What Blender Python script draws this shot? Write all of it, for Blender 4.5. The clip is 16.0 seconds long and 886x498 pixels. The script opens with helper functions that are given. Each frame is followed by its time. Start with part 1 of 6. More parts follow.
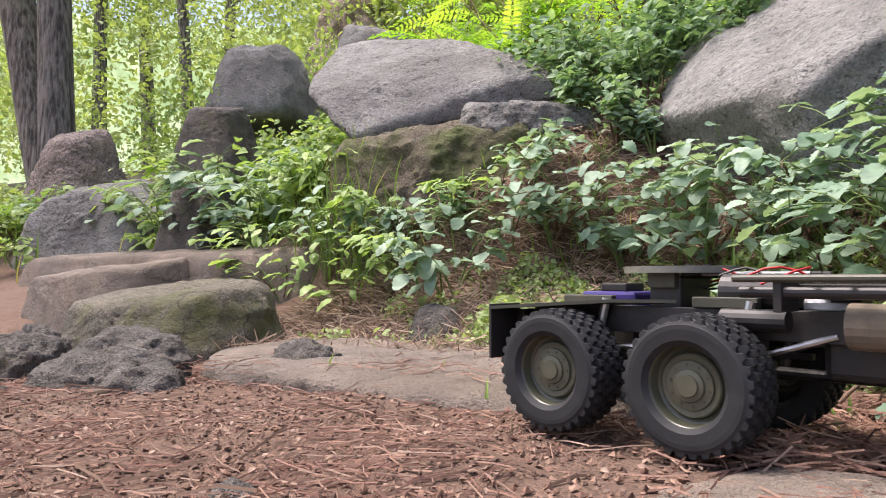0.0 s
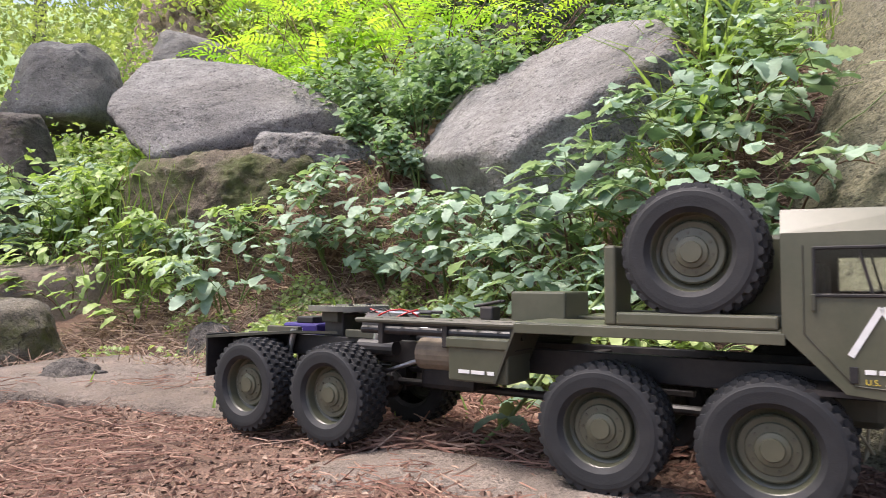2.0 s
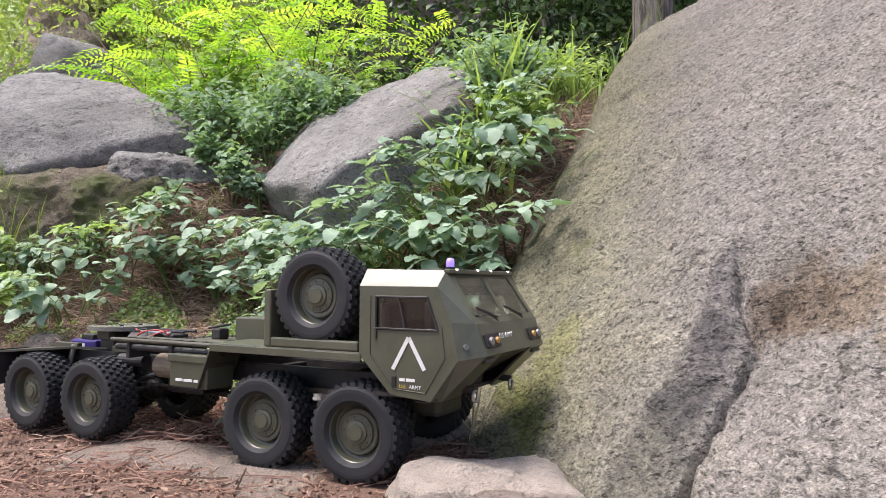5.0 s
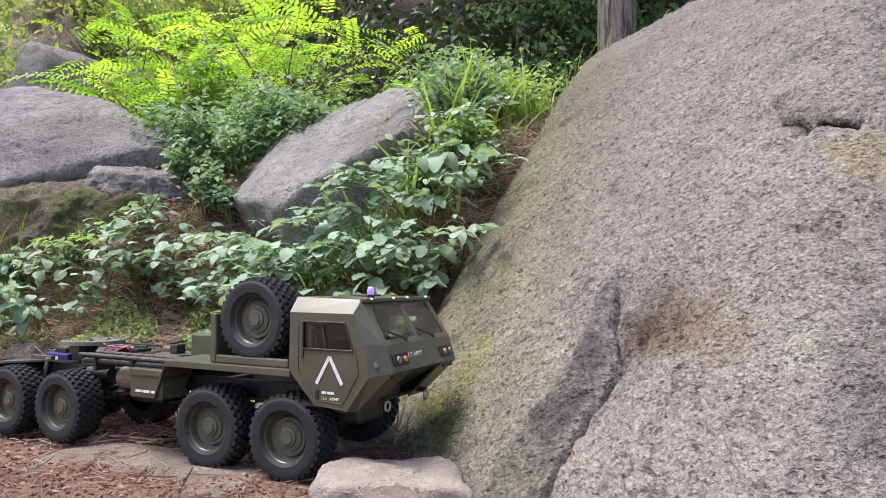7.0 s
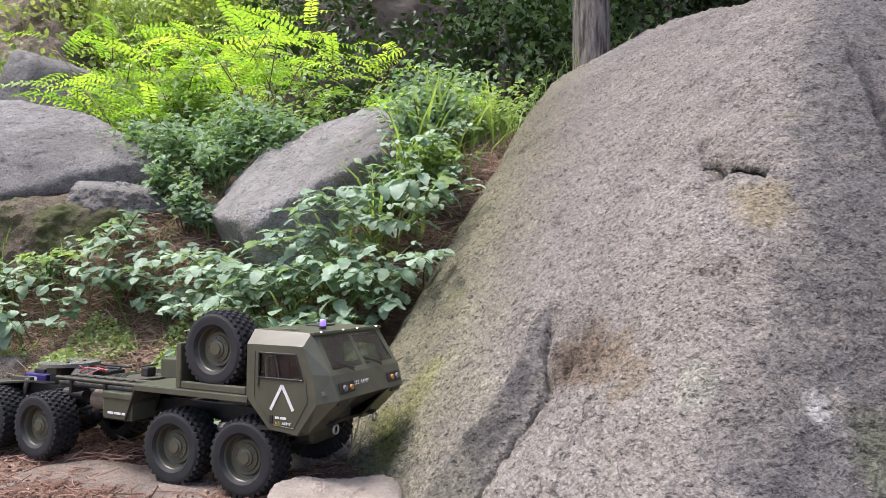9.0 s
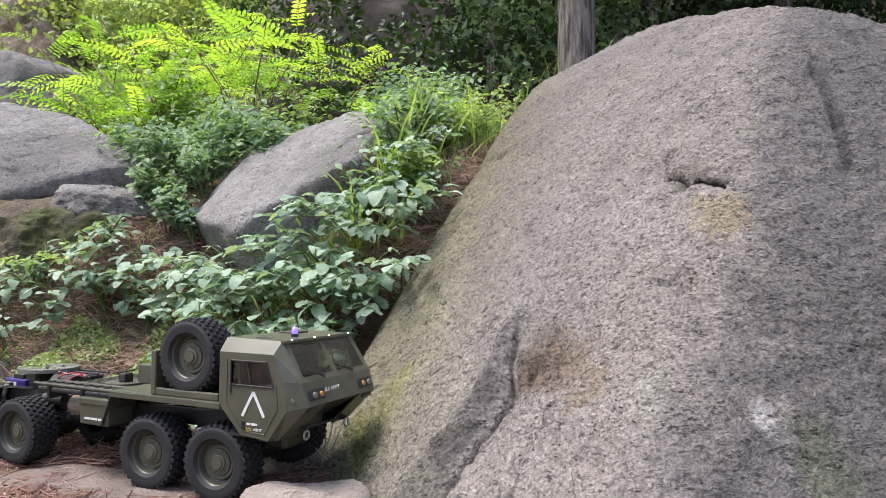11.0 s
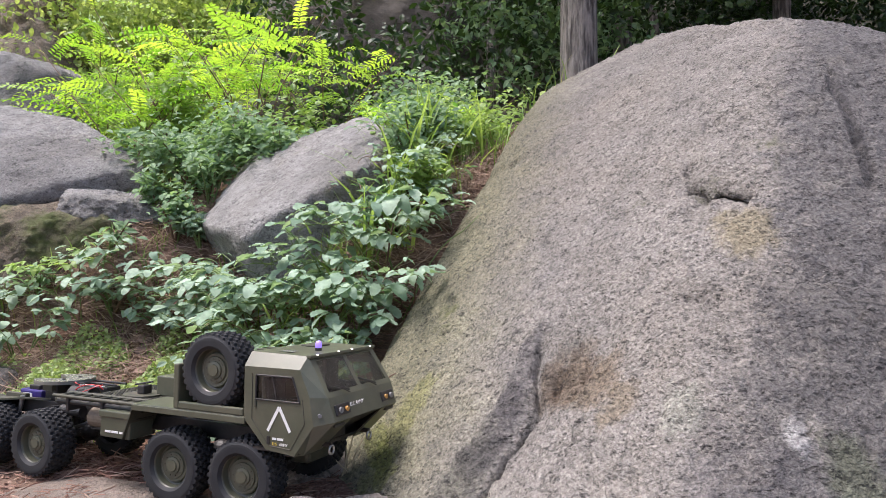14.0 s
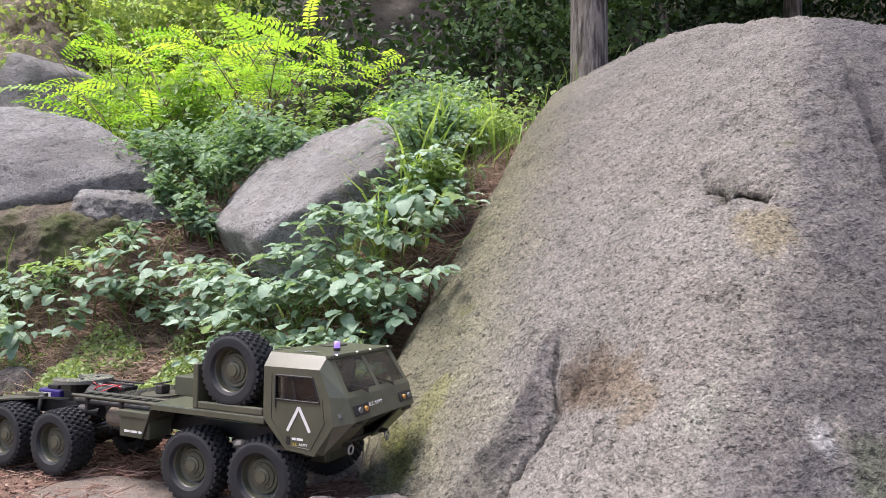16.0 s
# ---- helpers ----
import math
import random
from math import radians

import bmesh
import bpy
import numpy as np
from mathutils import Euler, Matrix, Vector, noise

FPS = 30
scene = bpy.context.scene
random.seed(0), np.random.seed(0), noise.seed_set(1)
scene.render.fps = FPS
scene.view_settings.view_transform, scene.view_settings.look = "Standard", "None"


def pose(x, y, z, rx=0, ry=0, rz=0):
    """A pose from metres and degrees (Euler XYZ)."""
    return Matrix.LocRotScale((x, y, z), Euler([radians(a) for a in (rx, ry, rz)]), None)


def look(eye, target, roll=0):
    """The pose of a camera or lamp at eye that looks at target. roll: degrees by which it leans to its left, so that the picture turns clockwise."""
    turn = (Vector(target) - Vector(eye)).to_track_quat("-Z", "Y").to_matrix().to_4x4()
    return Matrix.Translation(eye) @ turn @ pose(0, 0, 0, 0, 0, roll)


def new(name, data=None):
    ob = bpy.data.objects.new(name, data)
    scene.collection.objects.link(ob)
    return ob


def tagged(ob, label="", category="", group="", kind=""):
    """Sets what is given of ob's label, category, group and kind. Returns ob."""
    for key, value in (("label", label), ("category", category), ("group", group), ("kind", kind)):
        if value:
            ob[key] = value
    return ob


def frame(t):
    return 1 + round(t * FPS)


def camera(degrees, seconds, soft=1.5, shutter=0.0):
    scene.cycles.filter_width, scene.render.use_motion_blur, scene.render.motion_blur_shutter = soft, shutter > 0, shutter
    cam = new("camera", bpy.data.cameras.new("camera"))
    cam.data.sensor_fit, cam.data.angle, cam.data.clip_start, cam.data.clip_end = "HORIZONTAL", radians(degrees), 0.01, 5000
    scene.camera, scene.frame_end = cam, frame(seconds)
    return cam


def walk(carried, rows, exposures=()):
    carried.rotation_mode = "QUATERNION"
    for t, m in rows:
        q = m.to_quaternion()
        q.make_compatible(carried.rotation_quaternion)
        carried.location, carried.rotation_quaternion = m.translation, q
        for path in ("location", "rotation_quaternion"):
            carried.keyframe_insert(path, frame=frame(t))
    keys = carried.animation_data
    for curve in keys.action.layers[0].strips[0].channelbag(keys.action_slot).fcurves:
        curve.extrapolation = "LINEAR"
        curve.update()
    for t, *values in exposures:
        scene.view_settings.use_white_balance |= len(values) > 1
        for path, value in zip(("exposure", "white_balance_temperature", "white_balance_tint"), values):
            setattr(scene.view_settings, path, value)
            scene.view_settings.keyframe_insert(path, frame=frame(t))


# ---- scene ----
cam = camera(65.5, 16.0, soft=0.5, shutter=0.2)
METRES, EYE, TILT, LEAN, TURN = 1.05, 0.17, 0.0, 0.0, 22.5
ROWS = [
    (0.0, 0.0, 0.0, 0.0, 0.05, 2.62, 1.0),
    (0.5, 0.0176, -0.0446, 0.0111, -2.97, 2.65, 0.91),
    (1.0, 0.0402, -0.0951, 0.0229, -6.62, 2.69, 0.83),
    (1.5, 0.0828, -0.1568, 0.0343, -10.07, 2.63, 0.95),
    (2.0, 0.1295, -0.2179, 0.0359, -13.07, 2.62, 0.83),
    (2.5, 0.165, -0.2768, 0.0403, -15.05, 2.57, 0.76),
    (3.0, 0.2115, -0.3358, 0.0415, -16.91, 2.56, 0.76),
    (3.5, 0.2556, -0.385, 0.0411, -18.52, 2.56, 0.68),
    (4.0, 0.281, -0.4256, 0.0493, -19.15, 2.58, 0.58),
    (6.5, 0.3285, -0.6036, 0.0954, -20.21, 2.39, 0.49),
    (7.0, 0.3435, -0.6409, 0.1041, -20.5, 2.35, 0.48),
    (7.5, 0.3567, -0.6744, 0.1166, -20.75, 2.33, 0.45),
    (8.0, 0.3647, -0.7019, 0.1288, -20.94, 2.3, 0.43),
    (8.5, 0.3667, -0.7236, 0.1424, -21.12, 2.26, 0.39),
    (9.0, 0.3714, -0.7401, 0.1507, -21.27, 2.21, 0.41),
    (11.5, 0.3944, -0.7754, 0.173, -22.04, 2.05, 0.33),
    (12.0, 0.3899, -0.7683, 0.1832, -22.19, 2.04, 0.25),
    (12.5, 0.3826, -0.7582, 0.186, -22.29, 2.04, 0.29),
    (13.0, 0.373, -0.7536, 0.1857, -22.36, 2.02, 0.3),
    (13.5, 0.3654, -0.7582, 0.1838, -22.41, 2.04, 0.26),
    (14.0, 0.3537, -0.7609, 0.1847, -22.39, 2.07, 0.3),
    (14.5, 0.3492, -0.7581, 0.1862, -22.31, 2.09, 0.32),
    (15.0, 0.3454, -0.7545, 0.1855, -22.19, 2.08, 0.33),
    (15.5, 0.3376, -0.7505, 0.1872, -22.0, 2.06, 0.36),
    (16.0, 0.3395, -0.755, 0.1858, -21.8, 2.03, 0.35),
]
walk(cam, [(t, pose(0, 0, EYE, TILT, LEAN, TURN) @ pose(METRES * x, METRES * y, METRES * z, 90 + pitch, roll, yaw)) for t, x, y, z, yaw, pitch, roll in ROWS],
     exposures=[(0.0, 1.47, 6600, 18), (3.5, 1.44, 6550, 17), (7.0, 1.3, 6250, 17), (16.0, 1.33, 6250, 18)])

# ---- world, sun, exposure ----
world = bpy.data.worlds.new("sky")
scene.world = world
world.use_nodes = True
wn = world.node_tree.nodes
sky = wn.new("ShaderNodeTexSky")
sky.sky_type = "NISHITA"
sky.sun_disc = False
SUN_EL, SUN_AZ = radians(70), radians(-95)
sky.sun_elevation, sky.sun_rotation = SUN_EL, SUN_AZ
sky.air_density, sky.dust_density, sky.ozone_density = 1.0, 4.0, 1.0
world.node_tree.links.new(sky.outputs[0], wn["Background"].inputs[0])
wn["Background"].inputs[1].default_value = 0.11
sun_data = bpy.data.lights.new("sun", "SUN")
sun_data.energy, sun_data.angle, sun_data.color = 2.4, radians(32), (1.0, 0.95, 0.88)
sun = new("sun", sun_data)
sun.matrix_world = look((0, 0, 0), (-math.sin(SUN_AZ) * math.cos(SUN_EL), -math.cos(SUN_AZ) * math.cos(SUN_EL), -math.sin(SUN_EL)))
sun.location = (-3, 3, 8)


# ---- materials ----
def material(name, rough=0.6, metal=0.0):
    m = bpy.data.materials.new(name)
    m.use_nodes = True
    b = m.node_tree.nodes["Principled BSDF"]
    b.inputs["Roughness"].default_value = rough
    b.inputs["Metallic"].default_value = metal
    return m, m.node_tree.nodes, m.node_tree.links, b


def coords(n, l, scale=(1, 1, 1), space="Object"):
    tc = n.new("ShaderNodeTexCoord")
    mp = n.new("ShaderNodeMapping")
    mp.inputs["Scale"].default_value = scale
    l.new(tc.outputs[space], mp.inputs["Vector"])
    return mp.outputs["Vector"]


def noise_tex(n, l, vec, scale, detail=4.0, rough=0.55, kind="noise"):
    if kind == "noise":
        t = n.new("ShaderNodeTexNoise")
        t.inputs["Detail"].default_value = detail
        t.inputs["Roughness"].default_value = rough
    else:
        t = n.new("ShaderNodeTexVoronoi")
    t.inputs["Scale"].default_value = scale
    if vec is not None:
        l.new(vec, t.inputs["Vector"])
    return t.outputs[0]


def ramp(n, l, fac, *stops):
    r = n.new("ShaderNodeValToRGB")
    el = r.color_ramp.elements
    while len(el) < len(stops):
        el.new(0.5)
    for e, (p, c) in zip(el, stops):
        e.position = p
        e.color = (*c, 1) if isinstance(c, tuple) else (c, c, c, 1)
    l.new(fac, r.inputs["Fac"])
    return r.outputs["Color"]


def mix(n, l, fac, a, b, mode="MIX"):
    m = n.new("ShaderNodeMix")
    m.data_type, m.blend_type = "RGBA", mode
    for sock, v in ((m.inputs["Factor"], fac), (m.inputs["A"], a), (m.inputs["B"], b)):
        if isinstance(v, (int, float)):
            sock.default_value = v
        elif isinstance(v, tuple):
            sock.default_value = (*v, 1)
        else:
            l.new(v, sock)
    return m.outputs["Result"]


def bump(n, l, b, height, strength, dist, chain=None):
    k = n.new("ShaderNodeBump")
    k.inputs["Strength"].default_value, k.inputs["Distance"].default_value = strength, dist
    l.new(height, k.inputs["Height"])
    if chain is not None:
        l.new(chain, k.inputs["Normal"])
    l.new(k.outputs[0], b.inputs["Normal"])
    return k.outputs[0]


def stone_material(name, dark, light, moss=(0.09, 0.10, 0.025), moss_amount=0.3, grain=220.0, pit=0.8, warm=(0.36, 0.29, 0.20), seed=0.0, speckle=(0.5, 1.45), stains=(), spots=(), crack=5.0, crystal=0.45, dents=None, bands=(), dashes=1.0):
    m, n, l, b = material(name, 0.92)
    v = coords(n, l)
    patch = noise_tex(n, l, v, 1.1 + seed, 3, 0.5)
    big = noise_tex(n, l, v, 2.3 + seed, 5, 0.6)
    mid = noise_tex(n, l, v, 14.0 + seed, 6, 0.65)
    fine = noise_tex(n, l, v, grain * 2.2, 3, 0.7)
    col = mix(n, l, ramp(n, l, mid, (0.3, 0.0), (0.72, 1.0)), dark, light)
    col = mix(n, l, ramp(n, l, big, (0.42, 0.0), (0.68, 0.55)), col, warm)
    col = mix(n, l, ramp(n, l, patch, (0.50, 0.0), (0.62, 0.55)), col, tuple(0.75 * c for c in dark))
    vs = coords(n, l, (1.0, 1.0, 1.5))
    dash = noise_tex(n, l, vs, grain * 0.75, 3, 0.7)
    col = mix(n, l, dashes, col, ramp(n, l, dash, (0.34, 0.45), (0.40, 0.96), (0.60, 1.0), (0.70, 1.15)), "MULTIPLY")
    speck = ramp(n, l, fine, (0.36, speckle[0]), (0.5, 1.0), (0.64, speckle[1]))
    col = mix(n, l, 1.0, col, speck, "MULTIPLY")
    # the pits' shade put into the colour; bump alone shows little
    pit_shade = ramp(n, l, noise_tex(n, l, vs, grain * 0.55, 4, 0.75), (0.355, 0.25), (0.405, 0.93), (0.7, 1.08))
    col = mix(n, l, 0.85 * dashes, col, pit_shade, "MULTIPLY")
    gr = n.new("ShaderNodeTexVoronoi")
    gr.inputs["Scale"].default_value = grain * 2.3
    l.new(v, gr.inputs["Vector"])
    col = mix(n, l, crystal, col, ramp(n, l, gr.outputs["Color"], (0.15, 0.62), (0.5, 1.0), (0.85, 1.30)), "MULTIPLY")
    mo = noise_tex(n, l, v, 5.1 + seed, 7, 0.7)
    mm = ramp(n, l, mo, (0.66 - 0.25 * moss_amount, 0.0), (0.80 - 0.2 * moss_amount, 0.9))
    col = mix(n, l, mm, col, moss)
    lich = ramp(n, l, noise_tex(n, l, v, 9.0 - seed, 5, 0.75), (0.66, 0.0), (0.72, 0.35))
    col = mix(n, l, lich, col, (0.42, 0.42, 0.38))
    warp = n.new("ShaderNodeVectorMath")
    warp.operation = "MULTIPLY_ADD"
    wt = n.new("ShaderNodeTexNoise")
    wt.inputs["Scale"].default_value, wt.inputs["Detail"].default_value = 9.0, 5
    l.new(v, wt.inputs["Vector"])
    l.new(wt.outputs["Color"], warp.inputs[0])
    warp.inputs[1].default_value = (0.22, 0.22, 0.22)
    l.new(v, warp.inputs[2])
    vo = n.new("ShaderNodeTexVoronoi")
    vo.feature = "DISTANCE_TO_EDGE"
    vo.inputs["Scale"].default_value = crack
    l.new(warp.outputs[0], vo.inputs["Vector"])
    line = ramp(n, l, vo.outputs["Distance"], (0.0, 0.35), (0.018, 1.0))
    gate = ramp(n, l, noise_tex(n, l, v, 4.3, 4, 0.6), (0.50, 0.0), (0.60, 0.85))
    col = mix(n, l, gate, col, mix(n, l, 1.0, col, line, "MULTIPLY"))
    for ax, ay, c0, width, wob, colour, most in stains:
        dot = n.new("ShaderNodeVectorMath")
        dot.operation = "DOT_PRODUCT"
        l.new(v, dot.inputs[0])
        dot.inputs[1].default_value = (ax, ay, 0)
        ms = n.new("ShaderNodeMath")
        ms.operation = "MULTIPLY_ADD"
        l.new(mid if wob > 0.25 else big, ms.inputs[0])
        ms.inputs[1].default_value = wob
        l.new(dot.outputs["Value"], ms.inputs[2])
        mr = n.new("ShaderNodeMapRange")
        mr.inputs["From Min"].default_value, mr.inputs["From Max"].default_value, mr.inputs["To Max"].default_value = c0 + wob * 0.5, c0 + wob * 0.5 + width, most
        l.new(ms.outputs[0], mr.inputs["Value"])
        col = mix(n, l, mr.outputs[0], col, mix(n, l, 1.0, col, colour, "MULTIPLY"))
    for sx, sy, r0, wob, colour, most in spots:
        flat = n.new("ShaderNodeVectorMath")
        flat.operation = "MULTIPLY"
        flat.inputs[1].default_value = (1, 1, 0)
        l.new(v, flat.inputs[0])
        ds = n.new("ShaderNodeVectorMath")
        ds.operation = "DISTANCE"
        ds.inputs[1].default_value = (sx, sy, 0)
        l.new(flat.outputs[0], ds.inputs[0])
        ms = n.new("ShaderNodeMath")
        ms.operation = "MULTIPLY_ADD"
        l.new(noise_tex(n, l, v, 0.9 / r0, 5, 0.7), ms.inputs[0])
        ms.inputs[1].default_value = wob * r0
        l.new(ds.outputs["Value"], ms.inputs[2])
        mr = n.new("ShaderNodeMapRange")
        mr.inputs["From Min"].default_value, mr.inputs["From Max"].default_value = r0 * (1.0 + 0.5 * wob), r0 * (0.55 + 0.5 * wob)
        mr.inputs["To Max"].default_value = most
        l.new(ms.outputs[0], mr.inputs["Value"])
        col = mix(n, l, mr.outputs[0], col, mix(n, l, 1.0, col, colour, "MULTIPLY"))
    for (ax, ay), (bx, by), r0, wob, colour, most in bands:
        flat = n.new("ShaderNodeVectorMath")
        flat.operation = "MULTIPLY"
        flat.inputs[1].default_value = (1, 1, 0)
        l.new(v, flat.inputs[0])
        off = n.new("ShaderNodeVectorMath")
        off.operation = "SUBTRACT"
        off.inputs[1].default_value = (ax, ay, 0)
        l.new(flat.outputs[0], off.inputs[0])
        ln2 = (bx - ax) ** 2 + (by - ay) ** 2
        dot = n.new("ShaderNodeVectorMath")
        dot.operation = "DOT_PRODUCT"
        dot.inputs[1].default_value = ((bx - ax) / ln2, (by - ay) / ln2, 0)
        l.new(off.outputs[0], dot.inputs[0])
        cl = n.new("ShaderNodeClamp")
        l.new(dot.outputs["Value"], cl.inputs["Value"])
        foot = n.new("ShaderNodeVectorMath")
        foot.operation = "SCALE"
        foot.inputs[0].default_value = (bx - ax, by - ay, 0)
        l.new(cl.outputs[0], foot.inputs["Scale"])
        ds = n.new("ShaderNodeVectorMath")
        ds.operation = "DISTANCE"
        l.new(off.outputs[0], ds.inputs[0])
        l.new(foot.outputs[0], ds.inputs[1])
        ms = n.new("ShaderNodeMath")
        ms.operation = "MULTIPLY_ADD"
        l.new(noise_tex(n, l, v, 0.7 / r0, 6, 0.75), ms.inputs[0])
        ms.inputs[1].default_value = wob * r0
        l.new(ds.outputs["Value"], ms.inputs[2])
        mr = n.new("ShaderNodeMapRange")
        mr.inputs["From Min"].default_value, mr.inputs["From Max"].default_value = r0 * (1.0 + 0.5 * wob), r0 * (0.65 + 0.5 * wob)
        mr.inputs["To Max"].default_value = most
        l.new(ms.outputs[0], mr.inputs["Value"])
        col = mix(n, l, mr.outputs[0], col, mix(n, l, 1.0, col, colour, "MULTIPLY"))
    c0 = None
    if dents:
        per_m, share, depth = dents
        wob = n.new("ShaderNodeVectorMath")
        wob.operation = "MULTIPLY_ADD"
        wn2 = n.new("ShaderNodeTexNoise")
        wn2.inputs["Scale"].default_value, wn2.inputs["Detail"].default_value = per_m * 0.8, 3
        l.new(v, wn2.inputs["Vector"])
        l.new(wn2.outputs["Color"], wob.inputs[0])
        wob.inputs[1].default_value = (0.9 / per_m,) * 3
        l.new(coords(n, l, (0.60, 0.85, 1.75)), wob.inputs[2])
        cell = n.new("ShaderNodeTexVoronoi")
        cell.inputs["Scale"].default_value = per_m
        l.new(wob.outputs[0], cell.inputs["Vector"])
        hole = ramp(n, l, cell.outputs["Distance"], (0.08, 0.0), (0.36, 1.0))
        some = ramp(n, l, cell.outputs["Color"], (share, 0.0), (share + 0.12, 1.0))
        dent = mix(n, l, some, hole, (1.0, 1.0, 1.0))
        # the dents' shade goes into the colour along with the bump
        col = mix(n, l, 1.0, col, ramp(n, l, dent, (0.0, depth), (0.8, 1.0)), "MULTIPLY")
        c0 = bump(n, l, b, dent, 0.9, 0.0035)
    l.new(col, b.inputs["Base Color"])
    c1 = bump(n, l, b, mid, 0.7, 0.03, c0)
    c2 = bump(n, l, b, noise_tex(n, l, v, grain * 0.5, 5, 0.75), pit, 0.016, c1)
    bump(n, l, b, dash, 0.8, 0.006, c2)
    return m


def plain(name, colour, rough=0.6, metal=0.0, vary=0.15, scale=40.0, dust=None, dust_amount=0.0, bump_mm=0.0):
    m, n, l, b = material(name, rough, metal)
    v = coords(n, l)
    t = noise_tex(n, l, v, scale, 6, 0.65)
    lo, hi = tuple(c * (1 - vary) for c in colour), tuple(c * (1 + vary) for c in colour)
    col = mix(n, l, ramp(n, l, t, (0.3, 0.0), (0.7, 1.0)), lo, hi)
    if dust:
        d = ramp(n, l, noise_tex(n, l, v, scale * 0.45, 8, 0.75), (0.42, 0.0), (0.75, dust_amount))
        col = mix(n, l, d, col, dust)
        rr = n.new("ShaderNodeMapRange")
        rr.inputs["To Min"].default_value, rr.inputs["To Max"].default_value = rough, min(1.0, rough + 0.3)
        l.new(d, rr.inputs["Value"])
        l.new(rr.outputs[0], b.inputs["Roughness"])
    l.new(col, b.inputs["Base Color"])
    if bump_mm:
        bump(n, l, b, noise_tex(n, l, v, scale * 6, 4, 0.7), 0.6, bump_mm / 1000)
    return m


def leaf_material(name, lo, hi, trans=0.35, rough=0.45, tint=None):
    """Leaves vary by object and by island; a vein down the middle comes from the mesh's uv."""
    m, n, l, b = material(name, rough)
    oi = n.new("ShaderNodeObjectInfo")
    ge = n.new("ShaderNodeNewGeometry")
    add = n.new("ShaderNodeMath")
    add.operation = "ADD"
    l.new(oi.outputs["Random"], add.inputs[0])
    l.new(ge.outputs["Random Per Island"], add.inputs[1])
    fr = n.new("ShaderNodeMath")
    fr.operation = "FRACT"
    l.new(add.outputs[0], fr.inputs[0])
    col = mix(n, l, fr.outputs[0], lo, hi)
    v = coords(n, l)
    spots = ramp(n, l, noise_tex(n, l, v, 60, 4, 0.6), (0.3, 0.82), (0.7, 1.18))
    col = mix(n, l, 1.0, col, spots, "MULTIPLY")
    if tint:
        col = mix(n, l, ramp(n, l, fr.outputs[0], (0.90, 0.0), (0.93, 0.8)), col, tint)
    l.new(col, b.inputs["Base Color"])
    b.inputs["Specular IOR Level"].default_value = 0.4
    tr = n.new("ShaderNodeBsdfTranslucent")
    l.new(mix(n, l, 1.0, col, (1.42, 1.45, 0.78), "MULTIPLY"), tr.inputs["Color"])
    ms = n.new("ShaderNodeMixShader")
    ms.inputs[0].default_value = trans
    out = n["Material Output"]
    l.new(b.outputs[0], ms.inputs[1])
    l.new(tr.outputs[0], ms.inputs[2])
    l.new(ms.outputs[0], out.inputs["Surface"])
    return m


def island_material(name, cols, rough=0.85):
    """Litter: each sliver takes its colour from a ramp of dry tones."""
    m, n, l, b = material(name, rough)
    ge = n.new("ShaderNodeNewGeometry")
    stops = [(i / max(1, len(cols) - 1), c) for i, c in enumerate(cols)]
    col = ramp(n, l, ge.outputs["Random Per Island"], *stops)
    v = coords(n, l)
    col = mix(n, l, 1.0, col, ramp(n, l, noise_tex(n, l, v, 300, 3, 0.6), (0.3, 0.7), (0.7, 1.2)), "MULTIPLY")
    l.new(col, b.inputs["Base Color"])
    return m


def soil_material():
    m, n, l, b = material("forest_soil", 0.95)
    v = coords(n, l)
    t1 = noise_tex(n, l, v, 3.0, 6, 0.6)
    t2 = noise_tex(n, l, v, 45.0, 8, 0.75)
    t3 = noise_tex(n, l, v, 260.0, 4, 0.7)
    col = mix(n, l, ramp(n, l, t2, (0.3, 0.0), (0.7, 1.0)), (0.09, 0.052, 0.036), (0.22, 0.13, 0.09))
    col = mix(n, l, ramp(n, l, t1, (0.4, 0.0), (0.7, 0.6)), col, (0.20, 0.14, 0.105))
    # behind the bank the soil darkens: shade under the trees, in the colour
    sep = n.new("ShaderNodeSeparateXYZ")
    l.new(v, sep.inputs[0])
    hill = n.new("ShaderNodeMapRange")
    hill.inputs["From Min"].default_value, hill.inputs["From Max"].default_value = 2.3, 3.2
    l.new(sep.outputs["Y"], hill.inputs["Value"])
    hill_shade = mix(n, l, ramp(n, l, t2, (0.35, 0.0), (0.65, 1.0)), (0.035, 0.032, 0.02), (0.085, 0.075, 0.04))
    col = mix(n, l, hill.outputs[0], col, hill_shade)
    col = mix(n, l, 1.0, col, ramp(n, l, t3, (0.3, 0.55), (0.65, 1.35)), "MULTIPLY")
    l.new(col, b.inputs["Base Color"])
    c = bump(n, l, b, t2, 0.8, 0.012)
    bump(n, l, b, t3, 0.8, 0.003, c)
    return m


def bark_material():
    m, n, l, b = material("pine_bark", 0.95)
    v = coords(n, l, (16, 16, 2.4))
    cell = noise_tex(n, l, v, 2.6, 8, 0.62)
    t = noise_tex(n, l, v, 3.0, 6, 0.7)
    col = mix(n, l, ramp(n, l, cell, (0.40, 0.0), (0.58, 1.0)), (0.11, 0.098, 0.088), (0.36, 0.325, 0.29))
    col = mix(n, l, 1.0, col, ramp(n, l, t, (0.3, 0.6), (0.7, 1.3)), "MULTIPLY")
    l.new(col, b.inputs["Base Color"])
    c = bump(n, l, b, cell, 1.0, 0.06)
    bump(n, l, b, t, 0.6, 0.02, c)
    return m


